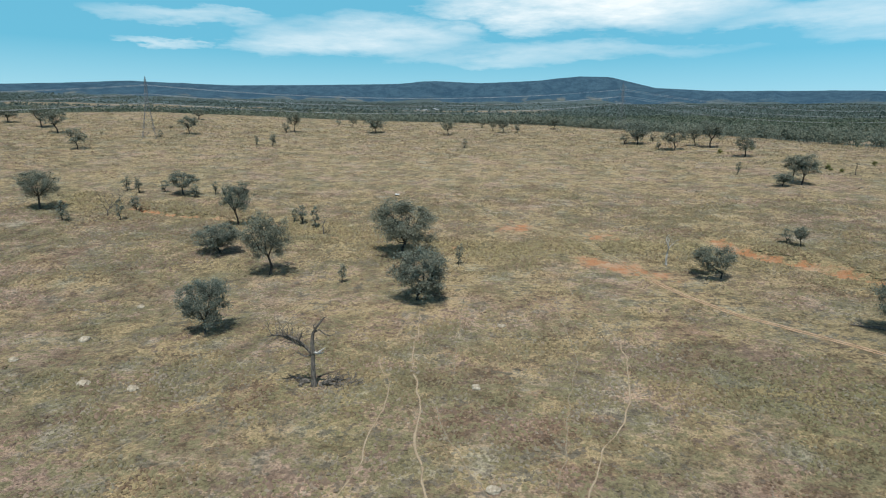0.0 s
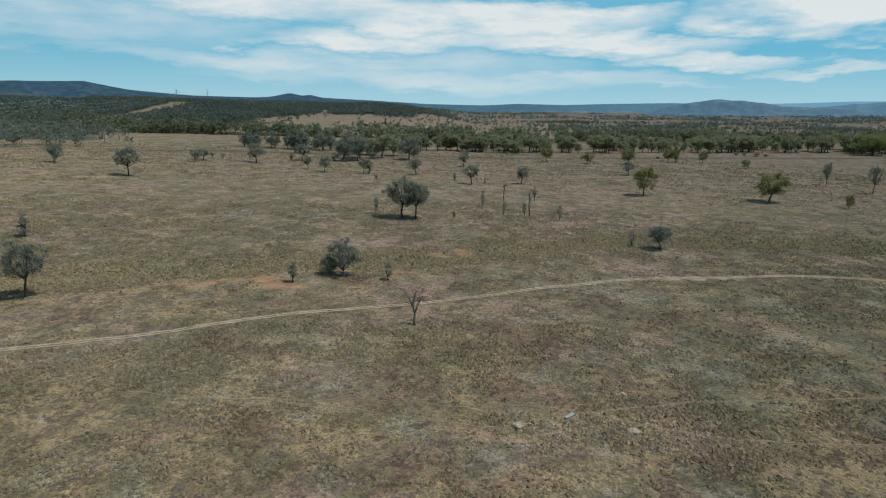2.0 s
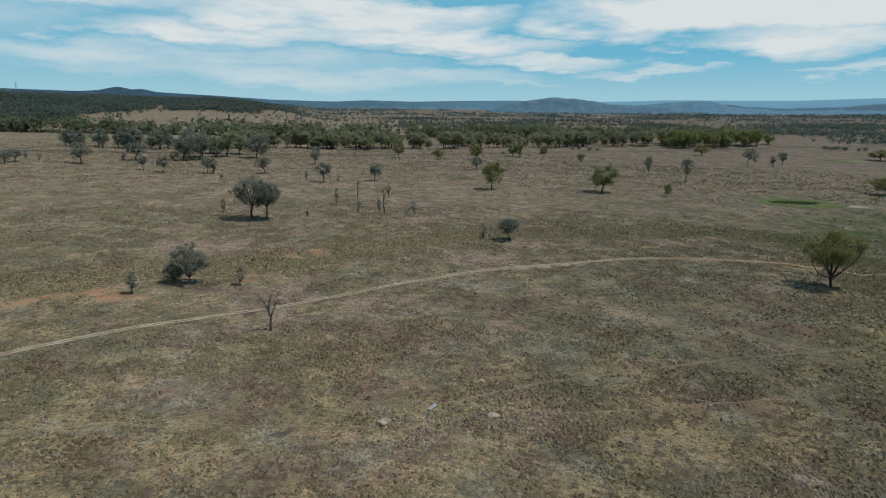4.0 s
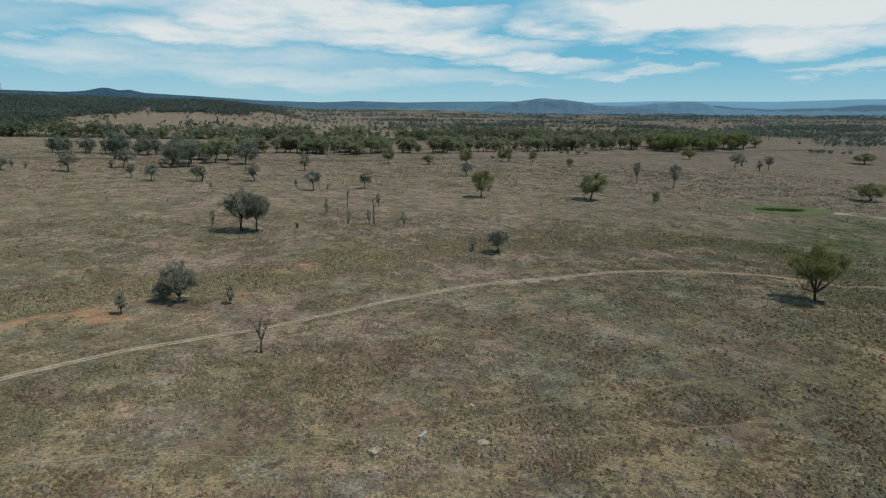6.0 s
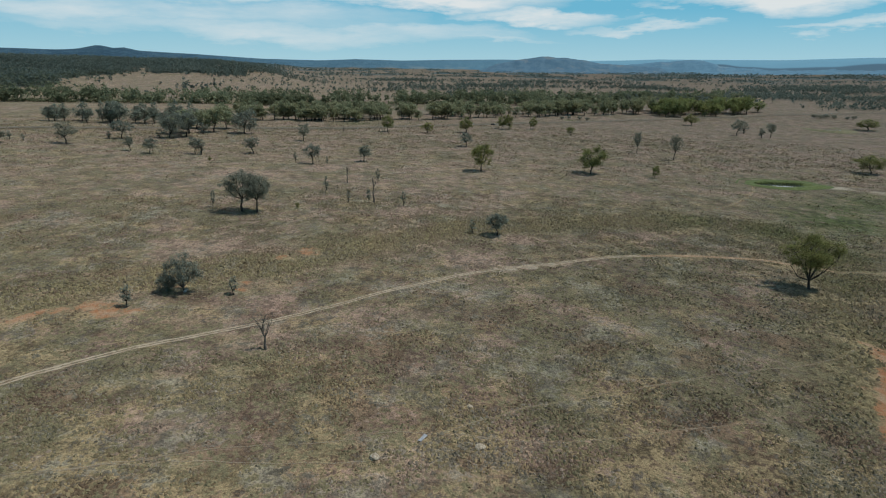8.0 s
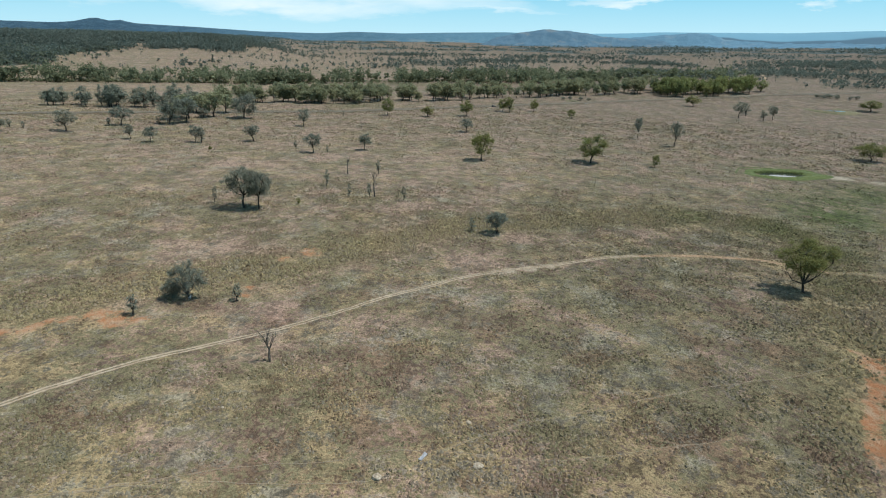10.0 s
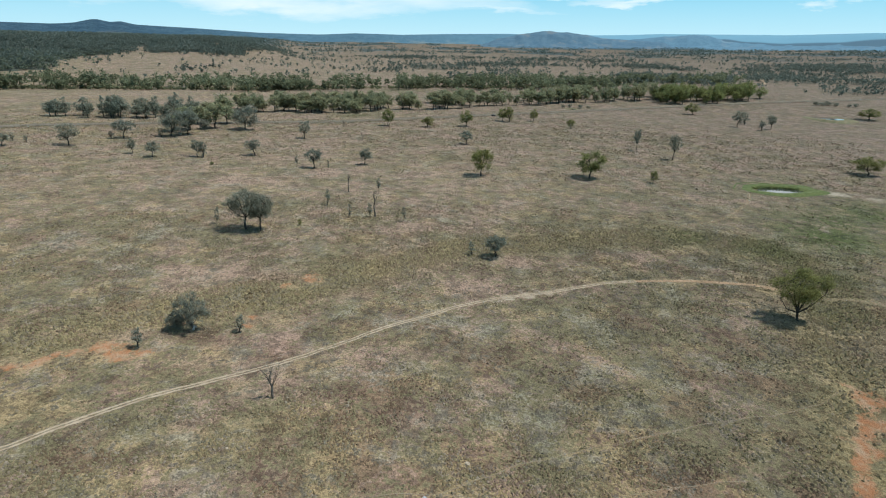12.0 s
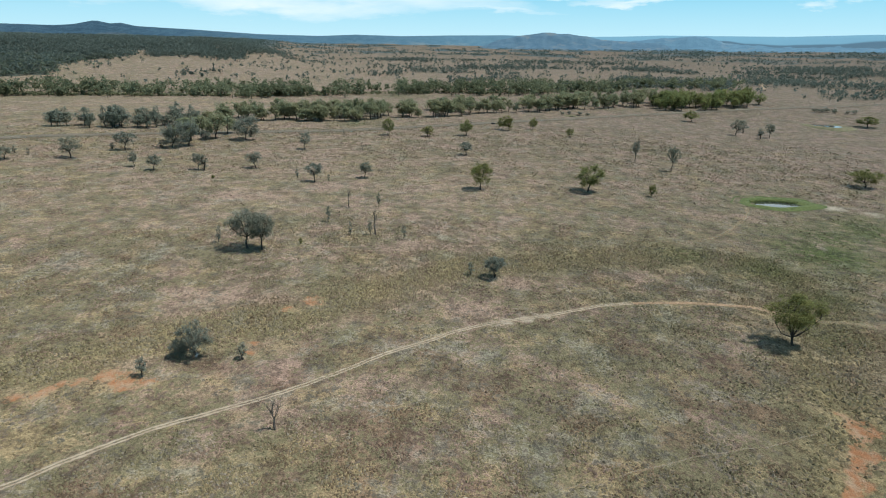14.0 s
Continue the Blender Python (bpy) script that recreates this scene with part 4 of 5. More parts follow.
for row in [(91.7, 220.7, 7.6, 5.7), (241, -4.3, 9.3, 11.5), (82.6, 144, 12.9, 13.4), (110.2, 189.2, 12.4, 13), (109.8, 147.6, 15.6, 12.7), (282.9, 287, 17.8, 16.9), (377.8, 319.1, 8.8, 9.9),
            (392, 323.9, 9, 14), (413.6, 292.4, 14.8, 18.6), (454.6, 276.4, 15.2, 18.6), (401.6, 239.3, 10.2, 9.5), (394.9, 222, 11.1, 11.7), (406.8, 196.9, 11.9, 10),
            (422.7, 163, 11.8, 14.2), (505.2, 151.8, 13.9, 13.6), (391.7, 112.4, 13.6, 12.9), (409.6, 83.1, 11.1, 12.4), (515.2, 18.7, 11.6, 14.2),
            (525.2, -121.2, 17.6, 7.9), (489.5, -141.3, 19.9, 11.3), (720.4, -273.4, 17.2, 15.5), (710.6, -305.5, 16.9, 14.2), (257.6, 105.9, 18, 20), (256.7, 99.0, 17.5, 15)]:
    (near_gum if math.hypot(*row[:2]) < 330 else gum).plant(*row)
for row in [(-104.3, 196, 10.7, 16.5), (-73.7, 129.5, 14.2, 12.6), (-28.8, 159.9, 15.2, 18.5), (-42.3, 207.7, 19.5, 23), (-143.8, 576.8, 16, 21.6), (84.1, 516.2, 19.5, 21.1), 
            (290.2, 351.7, 12.6, 10.8), (123.7, 325.8, 6.8, 11.5)]:
    (near_wattle if math.hypot(*row[:2]) < 330 else thicket).plant(*row)
ragged_wattle.plant(161.3, 84.9, 11.8, 11.0)
near_wattle.plant(160.6, 89.6, 5.6, 6.6)
leaning.plant(57, 187, 9.4, 13.5, turn=radians(170))
for row in [(532.2, 212.4, 21.3, 24.2), (475.3, 250, 20, 19.8), (490, 243.2, 21, 22.1), (520.2, 242.6, 9.5, 9.5)]:
    thicket.plant(*row)
for row in [ (599.1, 97.5, 17.1, 12.3), (603.1, 59.5, 10.8, 13.3),
            (621.1, 23, 15.4, 14.8), (395.5, 4.6, 19.7, 15.5), (673.4, -12.8, 14.7, 13.6), (667.7, -20.5, 17, 11), (684.9, -46.5, 13.2, 10.1), (643.4, -81.2, 10.1, 8.3),
            (405.2, -65.6, 18.4, 20.6), (400.9, -105.3, 8.7, 5.8), (832.2, -256.9, 14.1, 19.1), (467.1, -274, 14.6, 22), (832.1, -473.8, 14.5, 26.2)]:
    fresh.plant(*row)
for row in [(-277.3, 443.5, 7.5, 4.3), (-202.4, 446.8, 7.5, 4), (-191.9, 451.4, 10, 6.3), (-214.3, 534.7, 8.3, 7.3), (-325.2, 442.3, 3.4, 2.5), (-304.2, 502.6, 2.8, 2.7),
            (-182.5, 220.2, 9.3, 4.7), (-179.2, 219.7, 4, 2.1), (-162.2, 227, 10.1, 3.3), (-191.9, 275.8, 7, 4.6), (-183.5, 272.5, 8.5, 4.8), (-168.7, 246.9, 7.6, 5.5),
            (-173.9, 278.1, 6.7, 4.2), (-155.3, 272.3, 6.6, 4.3), (-149.5, 281.2, 7.3, 3.2), (-95.1, 243, 6.2, 3.6), (-90.6, 240, 9.6, 4.3), (-84.1, 237, 9.1, 3.7),
            (-54.5, 175.2, 6.6, 3.1), (-21.7, 197.8, 7.4, 3), (-191.9, 617.9, 8.9, 5.3), (-50.6, 485.4, 6.9, 4.9), (-12.9, 597.4, 10.4, 6), (-49.7, 645.6, 7.9, 5.3)]:
    young.plant(*row)
for row in [(74.6, 519.7, 8.8, 7.6), (99.7, 538.3, 5.5, 7), (93.7, 481.5, 8.1, 4.5), (113.9, 363.6, 7.4, 3.1), (88.8, 224.6, 6.2, 4), (151.8, 201.2, 8.2, 4.6),
            (411.3, 331, 6.6, 3.9), (411, 321, 5, 2.9), (451, 284, 6.7, 4.4), (406.6, 192.9, 10.3, 6.7), (399.1, 125.9, 6.7, 2.7), (393.6, 103.5, 5.5, 1.9),
            (472.4, 256.3, 7.9, 6.4), (748.6, -291.8, 14, 10.3), (700.6, -291.9, 12.5, 9), (263.8, 121.6, 7.9, 2.8), (303.9, 81, 9.7, 2.7), (285.6, 65.5, 6.5, 2.5),
            (338.6, 60.7, 8.8, 2.9), (287.6, 56.2, 7.1, 2.8), (283.8, 39, 8.1, 2.7), (241.4, 5.5, 6.1, 3.3), (148.1, 94.2, 6.6, 3.6), (161.7, 70.7, 5.5, 3.2)]:
    young.plant(*row)
for row in [(128.7, 450.5, 3.7, 3.4), (152, 461.1, 3.1, 3.1), (166.7, 380.1, 3.8, 3), (170.6, 370.6, 2.4, 3), (160.9, 382.6, 3.8, 3),
            (200.5, 398.4, 3.1, 2.8), (167.1, 376, 1.9, 3), (196.1, 356.1, 3, 2.6), (201, 359.6, 4.7, 3.4), (205.2, 362.5, 3.8, 2.7), (221.6, 413.9, 3, 2.6),
            (256.8, 371.4, 3.4, 2.5), (272.1, 402.1, 2.8, 2.7), (254, 424.3, 3.2, 2.7), (384.7, 177, 2.9, 2.7), (267.4, 84.7, 3.2, 2.1)]:
    shrub.plant(*row)


# ---- dead trees ----
def twigs(shape, rng, start, way, length, r, depth, sides=4, droop=0.0):
    """A crooked limb that forks into ever thinner ones."""
    way = np.asarray(way, float) / np.linalg.norm(way)
    line = [np.asarray(start, float)]
    for k in range(4):
        way = way + rng.normal(0, 0.2, 3) + np.array([0, 0, 0.05 - droop])
        way /= np.linalg.norm(way)
        line.append(line[-1] + way * length / 4)
    shape.tube(line, np.linspace(r, r * 0.4, 5), sides)
    if depth:
        for k in range(rng.integers(2, 5)):
            at = line[rng.integers(1, 5)]
            out = way + rng.normal(0, 0.65, 3)
            twigs(shape, rng, at, out, length * rng.uniform(0.4, 0.7), r * 0.42, depth - 1, 3, droop)


def bare_tree(name, x, y, h, w, seed, mat, label, limbs, fork, depth=2, stout=1.0):
    rng = np.random.default_rng(seed)
    ob = new(name)
    tagged(ob, label, "dead tree", "dead trees")
    ob.location = on_ground(x, y, 0.1)
    r = stout * (0.021 * h + 0.06)
    line = [np.array([0, 0, -0.3])]
    for k in range(1, 5):
        line.append(np.array([rng.normal(0, 0.012 * h) * k, rng.normal(0, 0.012 * h) * k, h * fork * k / 4]))
    part("trunk", Shape().tube(line, np.linspace(r * 1.3, r * 0.7, 5), 7), mat, ob)
    for k in range(limbs):
        a = 2 * np.pi * (k + rng.uniform(-0.2, 0.2)) / limbs
        shape = Shape()
        at = line[-1] if k < 3 else line[rng.integers(2, 5)]
        up = h * (1 - fork) / max(w / 2, 0.1)
        twigs(shape, rng, at, (np.cos(a), np.sin(a), up), math.hypot(w / 2, h * (1 - fork)) * rng.uniform(0.6, 0.85), r * 0.5, depth)
        part("limb", shape, mat, ob)
    return ob


for n, (x, y, high, wide) in enumerate([(-170.6, 231.4, 10.6, 15.3), (-78.6, 230.5, 8.1, 5.8), (174.8, 364.8, 7.5, 1.8), (334.3, 76.9, 10.3, 2.9), (288, 53.7, 13.3, 2.8),
                                        (580.7, 136.4, 7.3, 3.3), (508.3, 104.6, 7.4, 3.8)]):
    bare_tree("dead_tree", x, y, high, wide, 60 + n, dead_wood, "bare grey dead tree standing in dry pasture", 6 if wide > 10 else 4, 0.3 if wide > 10 else 0.55, 3 if wide > 10 else 2)
bare_tree("dead_sapling", 129.2, 49.9, 9.6, 2.8, 75, dead_wood, "leafless grey young tree beside the vehicle track", 6, 0.42, 2, 1.0)
bare_tree("bleached_tree", 44.3, 201.2, 10.9, 4.6, 71, white_wood, "bleached white dead tree beside a red gully", 4, 0.5, 2)


def old_dead_tree(x, y):
    """The tall broken dead tree with one twiggy limb and a crooked top."""
    rng = np.random.default_rng(5)
    ob = new("dead_tree")
    tagged(ob, "tall grey dead tree with broken crooked limbs", "dead tree", "dead trees")
    ob.location = on_ground(x, y, 0.1)
    ob.rotation_euler = (0, 0, radians(20))
    part("trunk", Shape().tube([(0, 0, -0.4), (0.05, 0, 1.5), (-0.05, 0, 4), (0, 0.1, 6.3), (0.1, 0, 7.2)], [0.7, 0.48, 0.42, 0.4, 0.34], 9), dead_wood, ob)
    s = Shape().tube([(0.05, 0, 6.6), (-0.1, 0.1, 8.6), (0.1, 0.1, 10.4), (0.5, 0, 11.2), (1.3, -0.1, 12.4), (2.2, 0, 13.4), (2.7, 0.1, 13.5)], [0.42, 0.36, 0.3, 0.26, 0.2, 0.14, 0.06], 7)
    s.tube([(0.2, 0.1, 10.6), (1.3, 0.2, 11.1), (2.2, 0, 10.2), (3.2, 0.2, 9.8), (3.9, 0.3, 9.9)], [0.2, 0.17, 0.13, 0.09, 0.04], 5)
    s.tube([(0.4, 0, 11.2), (0.3, -0.3, 12.2), (1.0, -0.2, 12.8)], [0.12, 0.1, 0.04], 4)
    part("limb", s, dead_wood, ob)
    s = Shape().tube([(-0.1, 0, 6.5), (-1.3, 0.2, 7.9), (-2.8, 0.1, 9.4), (-4.4, 0, 10.3), (-6.2, 0.2, 10.5), (-8.2, 0.1, 10.3)], [0.36, 0.33, 0.28, 0.22, 0.15, 0.06], 6)
    for k in range(44):
        u = rng.uniform(0.25, 1.0)
        at = np.array([-0.1 - 7.2 * u, 0.1, 6.5 + 3.9 * min(1, u * 1.4)])
        twigs(s, rng, at, (rng.normal(-0.4, 0.5), rng.normal(0, 0.8), rng.uniform(0.2, 1.0)), rng.uniform(1.6, 3.6), 0.085, 1, 3)
    part("limb", s, dead_wood, ob)
    s = Shape().tube([(-0.2, 0.1, 6.4), (-1.3, 0.5, 5.9), (-2.2, 0.7, 6.4), (-3.0, 0.6, 6.7)], [0.2, 0.16, 0.1, 0.05], 5)
    twigs(s, rng, (-1.3, 0.5, 5.9), (-1, 0, -0.2), 2.4, 0.1, 1, 3)
    part("limb", s, dead_wood, ob)
    s = Shape().tube([(0.1, 0, 6.8), (0.9, -0.3, 6.7), (1.6, -0.4, 7.3), (2.3, -0.5, 7.8)], [0.34, 0.26, 0.16, 0.06], 5)
    s.tube([(0.9, -0.3, 6.7), (1.6, -0.2, 6.6), (2.1, -0.1, 6.9)], [0.2, 0.12, 0.05], 5)
    part("broken_limb", s, white_wood, ob, "pale freshly broken limb")


def fallen_branch(x, y, length, turn, seed, mat, label, count=7):
    rng = np.random.default_rng(seed)
    ob = new("fallen_branch")
    tagged(ob, label, "branch", "fallen branches")
    ob.location = on_ground(x, y, 0.0)
    ob.rotation_euler = (0, 0, turn)
    n = 6
    line = [(length * k / n, rng.normal(0, 0.12), 0.25 + 0.12 * math.sin(k)) for k in range(n + 1)]
    part("stem", Shape().tube(line, np.linspace(0.36, 0.1, n + 1), 6), mat, ob)
    for k in range(count):
        s = Shape()
        at = np.array(line[rng.integers(0, n)])
        twigs(s, rng, at, (rng.uniform(0.3, 1), rng.normal(0, 0.7), rng.uniform(0.0, 0.45)), rng.uniform(0.25, 0.5) * length * 0.7, 0.14, 1, 4, 0.06)
        v = np.concatenate(s.v)
        s.v = [np.stack([v[:, 0], v[:, 1], np.maximum(v[:, 2], 0.03)], 1)]
        part("twig", s, mat, ob)


old_dead_tree(-38.4, 104.7)
fallen_branch(-37.6, 105.2, 8.0, radians(8), 81, dead_wood, "grey fallen limbs heaped beside the dead tree", 26)
fallen_branch(-37.0, 106.2, 6.5, radians(24), 86, dead_wood, "long grey fallen limb with many bare twigs", 18)
fallen_branch(-39.6, 106.2, 5.0, radians(160), 82, dead_wood, "grey fallen limb with twigs in straw-coloured grass", 9)
fallen_branch(-41.0, 104.0, 2.5, radians(80), 83, dead_wood, "short grey fallen stick in dry grass", 4)
fallen_branch(81.0, 145.5, 7, radians(150), 84, dead_wood, "dark fallen limb below a grey-green tree", 7)
fallen_branch(160.8, 84.5, 3, radians(20), 85, white_wood, "bleached fallen limb beside a grey wattle", 3)


# ---- rocks, iron and trough ----
def rock(x, y, size, seed, label="pale earthy boulder half sunk in dry grass"):
    rng = np.random.default_rng(seed)
    bm = bmesh.new()
    bmesh.ops.create_icosphere(bm, subdivisions=3, radius=0.5)
    sx, sy, sz = size * rng.uniform(0.85, 1.2), size * rng.uniform(0.75, 1.1), size * rng.uniform(0.5, 0.7)
    for v in bm.verts:
        n = noise.noise(v.co * 2.2 + Vector((seed, 0, 0))) * 0.28 + noise.noise(v.co * 6 + Vector((0, seed, 0))) * 0.09
        v.co *= 1 + n
        v.co = Vector((v.co.x * sx, v.co.y * sy, v.co.z * sz + sz * 0.22))
    me = bpy.data.meshes.new("boulder")
    bm.to_mesh(me)
    bm.free()
    me.materials.append(rock_mat)
    ob = new("boulder", me)
    ob.location = on_ground(x, y, 0.03)
    return tagged(ob, label, "rock", "boulders")


for n, (x, y, size) in enumerate([(-8.1, 106.7, 1.9), (-3.1, 75.4, 1.7), (-82.5, 100.4, 2.1), (-71.6, 99.4, 2.0), (-105.8, 109.8, 1.8), (-99.1, 122.4, 2.4), (-101, 146.6, 1.8),
                                  (-5, 140.9, 1.6), (91.8, 17.6, 1.8), (97, -0.3, 1.8), (110.5, 2, 1.1), (109, 53, 0.8)]):
    rock(x, y, size, n + 3)


def iron_sheet(x, y):
    """A bent sheet of corrugated roof iron."""
    n, w, l = 33, 0.8, 2.4
    shape = Shape()
    v = []
    for side in (0.0, -0.012):
        for k in range(9):
            for j in range(n):
                u, q = k / 8, j / (n - 1)
                v.append((l * (u - 0.5), w * (q - 0.5), 0.12 + 0.025 * math.sin(q * 60) + 0.25 * max(0, u - 0.6) + 0.05 * math.sin(3 * q + 4 * u) + side))
    m = 9 * n
    faces = [(k * n + j, (k + 1) * n + j, (k + 1) * n + j + 1, k * n + j + 1)[::-1] for k in range(8) for j in range(n - 1)]
    faces += [tuple(i + m for i in f[::-1]) for f in faces]
    ob = new("iron_sheet", shape.add(v, faces).mesh("iron_sheet", sheet_mat))
    ob.location, ob.rotation_euler = on_ground(x, y, -0.02), (0, 0, radians(-25))
    tagged(ob, "pale bent sheet of corrugated roof iron on grass", "metal sheet")


iron_sheet(98.5, 10.1)


def feed_trough(x, y):
    ob = new("feed_trough")
    tagged(ob, "white covered cattle feed trough on short legs", "trough")
    ob.location, ob.rotation_euler, ob.scale = on_ground(x, y, 0.02), (0, 0, radians(15)), (0.75, 0.75, 0.75)
    s = Shape()
    a = np.linspace(0, np.pi, 9)
    ends = [[(e, -0.75 * math.cos(t), 1.0 + 0.5 * math.sin(t)) for t in a] for e in (-1.5, 1.5)]
    s.add(ends[0] + ends[1], [(k, k + 1, 9 + k + 1, 9 + k) for k in range(8)] + [tuple(range(9))[::-1], tuple(range(9, 18)), (0, 9, 17, 8)])
    part("cover", s, white_paint, ob)
    part("tray", Shape().box((-1.4, -0.5, 0.45), (1.4, 0.5, 0.7)), steel_mat, ob)
    for lx in (-1.3, 1.3):
        for ly in (-0.5, 0.5):
            part("leg", Shape().box((lx - 0.05, ly - 0.05, 0), (lx + 0.05, ly + 0.05, 1.02)), steel_mat, ob)


feed_trough(-64.6, 302.2)


# ---- power line ----
def pylon_shapes(h):
    """A lattice mast: legs, braces, three pairs of arms."""
    legs, braces, arms = [], Shape(), []
    base, waist, head, wz = 4.6, 1.1, 0.7, h * 0.55

    def half(z):
        return np.interp(z, [0, wz, h * 0.95, h], [base, waist, head, 0.15])

    for sx in (-1, 1):
        for sy in (-1, 1):
            zs = [0, wz * 0.5, wz, h * 0.8, h]
            legs.append(Shape().tube([(sx * half(z), sy * half(z), z) for z in zs], [0.13, 0.12, 0.11, 0.1, 0.07], 4))
    zs = [0]
    while zs[-1] < h * 0.96:
        zs.append(zs[-1] + max(1.8, 1.7 * half(zs[-1])))
    for a, b in zip(zs[:-1], zs[1:]):
        p, q = half(a), half(min(b, h))
        b = min(b, h)
        for i in range(4):
            c = [(-1, -1), (1, -1), (1, 1), (-1, 1)]
            (ax, ay), (bx, by) = c[i], c[(i + 1) % 4]
            braces.tube([(ax * p, ay * p, a), (bx * q, by * q, b)], [0.045, 0.045], 3)
            braces.tube([(bx * p, by * p, a), (ax * q, ay * q, b)], [0.045, 0.045], 3)
            braces.tube([(ax * q, ay * q, b), (bx * q, by * q, b)], [0.045, 0.045], 3)
    for z, reach in ((h * 0.62, 5.5), (h * 0.76, 6.5), (h * 0.9, 5.0)):
        for s in (-1, 1):
            k = half(z)
            arm = Shape()
            for sy in (-k, k):
                arm.tube([(s * k, sy, z), (s * reach, 0, z + 0.2)], [0.07, 0.05], 3)
                arm.tube([(s * k, sy, z + 1.6), (s * reach, 0, z + 0.2)], [0.07, 0.05], 3)
            arm.tube([(s * reach, 0, z + 0.2), (s * reach, 0, z - 2.2)], [0.1, 0.1], 4)
            arms.append(arm)
    return legs, braces, arms


P_TURN = math.atan2(P_STEP[1], P_STEP[0]) + math.pi / 2
first = None
places = [P_ONE + k * P_STEP for k in range(-1, 7)]
for x, y in places:
    m = Matrix.LocRotScale(Vector(on_ground(x, y, 0.3)), Euler((0, 0, P_TURN)), None)
    if first is None:
        first = new("power_pylon")
        tagged(first, "tall galvanised steel lattice power pylon", "pylon", "power pylons")
        legs, braces, arms = pylon_shapes(P_HIGH)
        for s in legs:
            part("leg", s, steel_mat, first)
        part("brace", braces, steel_mat, first)
        for s in arms:
            part("cross_arm", s, steel_mat, first)
        first.matrix_basis = m
    else:
        copy_thing(first, m)
for (ax, ay), (bx, by) in zip(places[:-1], places[1:]):
    for z, reach in ((P_HIGH * 0.62, 5.5), (P_HIGH * 0.76, 6.5), (P_HIGH * 0.9, 5.0)):
        for s in (-1, 1):
            ox, oy = s * reach * math.cos(P_TURN), s * reach * math.sin(P_TURN)
            az_, bz_ = float(ground_z(ax, ay)) + z - 2.2, float(ground_z(bx, by)) + z - 2.2
            u = np.linspace(0, 1, 15)
            line = np.stack([ax + ox + (bx - ax) * u, ay + oy + (by - ay) * u, az_ + (bz_ - az_) * u - 4 * 9 * u * (1 - u)], 1)
            cable = new("power_cable", Shape().tube(line, [0.065] * 15, 4).mesh("power_cable", cable_mat))
            tagged(cable, "thin grey power cable sagging between steel pylons", "cable", "power cables")


# ---- a car by the road, farm houses far off ----
def prism(profile, y0, y1, cut=0.0):
    """An outline in x and z, drawn out from y0 to y1; its upper corners lean in by cut."""
    p, n = np.array(profile, float), len(profile)
    lean = cut * (p[:, 1] - p[:, 1].min()) / max(1e-6, np.ptp(p[:, 1]))
    v = np.concatenate([np.stack([p[:, 0], y0 + lean, p[:, 1]], 1), np.stack([p[:, 0], y1 - lean, p[:, 1]], 1)])
    f = [(i, (i + 1) % n, n + (i + 1) % n, n + i)[::-1] for i in range(n)] + [tuple(range(n)), tuple(range(n, 2 * n))[::-1]]
    return Shape().add(v, f)


def parked_car(x, y, turn):
    ob = new("car")
    part("body", prism([(-2.3, 0.4), (2.25, 0.4), (2.35, 0.75), (2.2, 0.98), (0.95, 1.08), (-2.25, 1.1), (-2.35, 0.8)], -0.9, 0.9, 0.06), car_paint, ob)
    part("cabin", prism([(-2.1, 1.1), (0.95, 1.09), (0.25, 1.66), (-0.2, 1.74), (-1.7, 1.72)], -0.84, 0.84, 0.14), car_paint, ob)
    for side in (-1, 1):
        part("window", prism([(-1.85, 1.16), (0.6, 1.16), (0.15, 1.6), (-1.65, 1.6)], side * 0.79 - 0.02, side * 0.79 + 0.02), car_glass, ob)
        for px in (-1.45, 1.45):
            wheel = new("wheel")
            wheel.parent = ob
            tagged(wheel)
            part("tyre", Shape().tube([(px, side * 0.92, 0.36), (px, side * 0.7, 0.36)], [0.36, 0.36], 16), tyre_mat, wheel)
            part("rim", Shape().tube([(px, side * 0.935, 0.36), (px, side * 0.9, 0.36)], [0.22, 0.22], 12), steel_mat, wheel)
        part("headlight", Shape().box((2.24, side * 0.65 - 0.16, 0.72), (2.34, side * 0.65 + 0.16, 0.86)), white_paint, ob)
    ob.matrix_basis = Matrix.LocRotScale(Vector((x, y, float(ground_z(x, y)) + 0.3)), Euler((0, 0, turn)), None)
    return tagged(ob, "dark wagon parked on the verge beside the road", "car")


def farm_house(x, y, long, deep, turn, roof_mat, label):
    ob = new("farm_house")
    hx, hy = long / 2, deep / 2
    wall = part("wall", Shape().box((-hx, -hy, -1.5), (hx, hy, 2.9)), white_paint, ob)
    roof = prism([(-hy - 0.7, 2.8), (hy + 0.7, 2.8), (0, 2.8 + deep * 0.3)], -hx - 0.6, hx + 0.6)
    roof.v = [v[:, [1, 0, 2]] for v in roof.v]
    part("roof", roof, roof_mat, ob)
    part("door", Shape().box((-0.5, -hy - 0.06, 0), (0.5, -hy + 0.02, 2.1)), bark, wall)
    for px in (-0.3, 0.28):
        part("window", Shape().box((px * long - 0.8, -hy - 0.05, 0.9), (px * long + 0.8, -hy + 0.02, 2.1)), car_glass, wall)
    ob.matrix_basis = Matrix.LocRotScale(Vector((x, y, float(ground_z(x, y)) + 0.4)), Euler((0, 0, turn)), None)
    return tagged(ob, label, "house", "far farm houses")


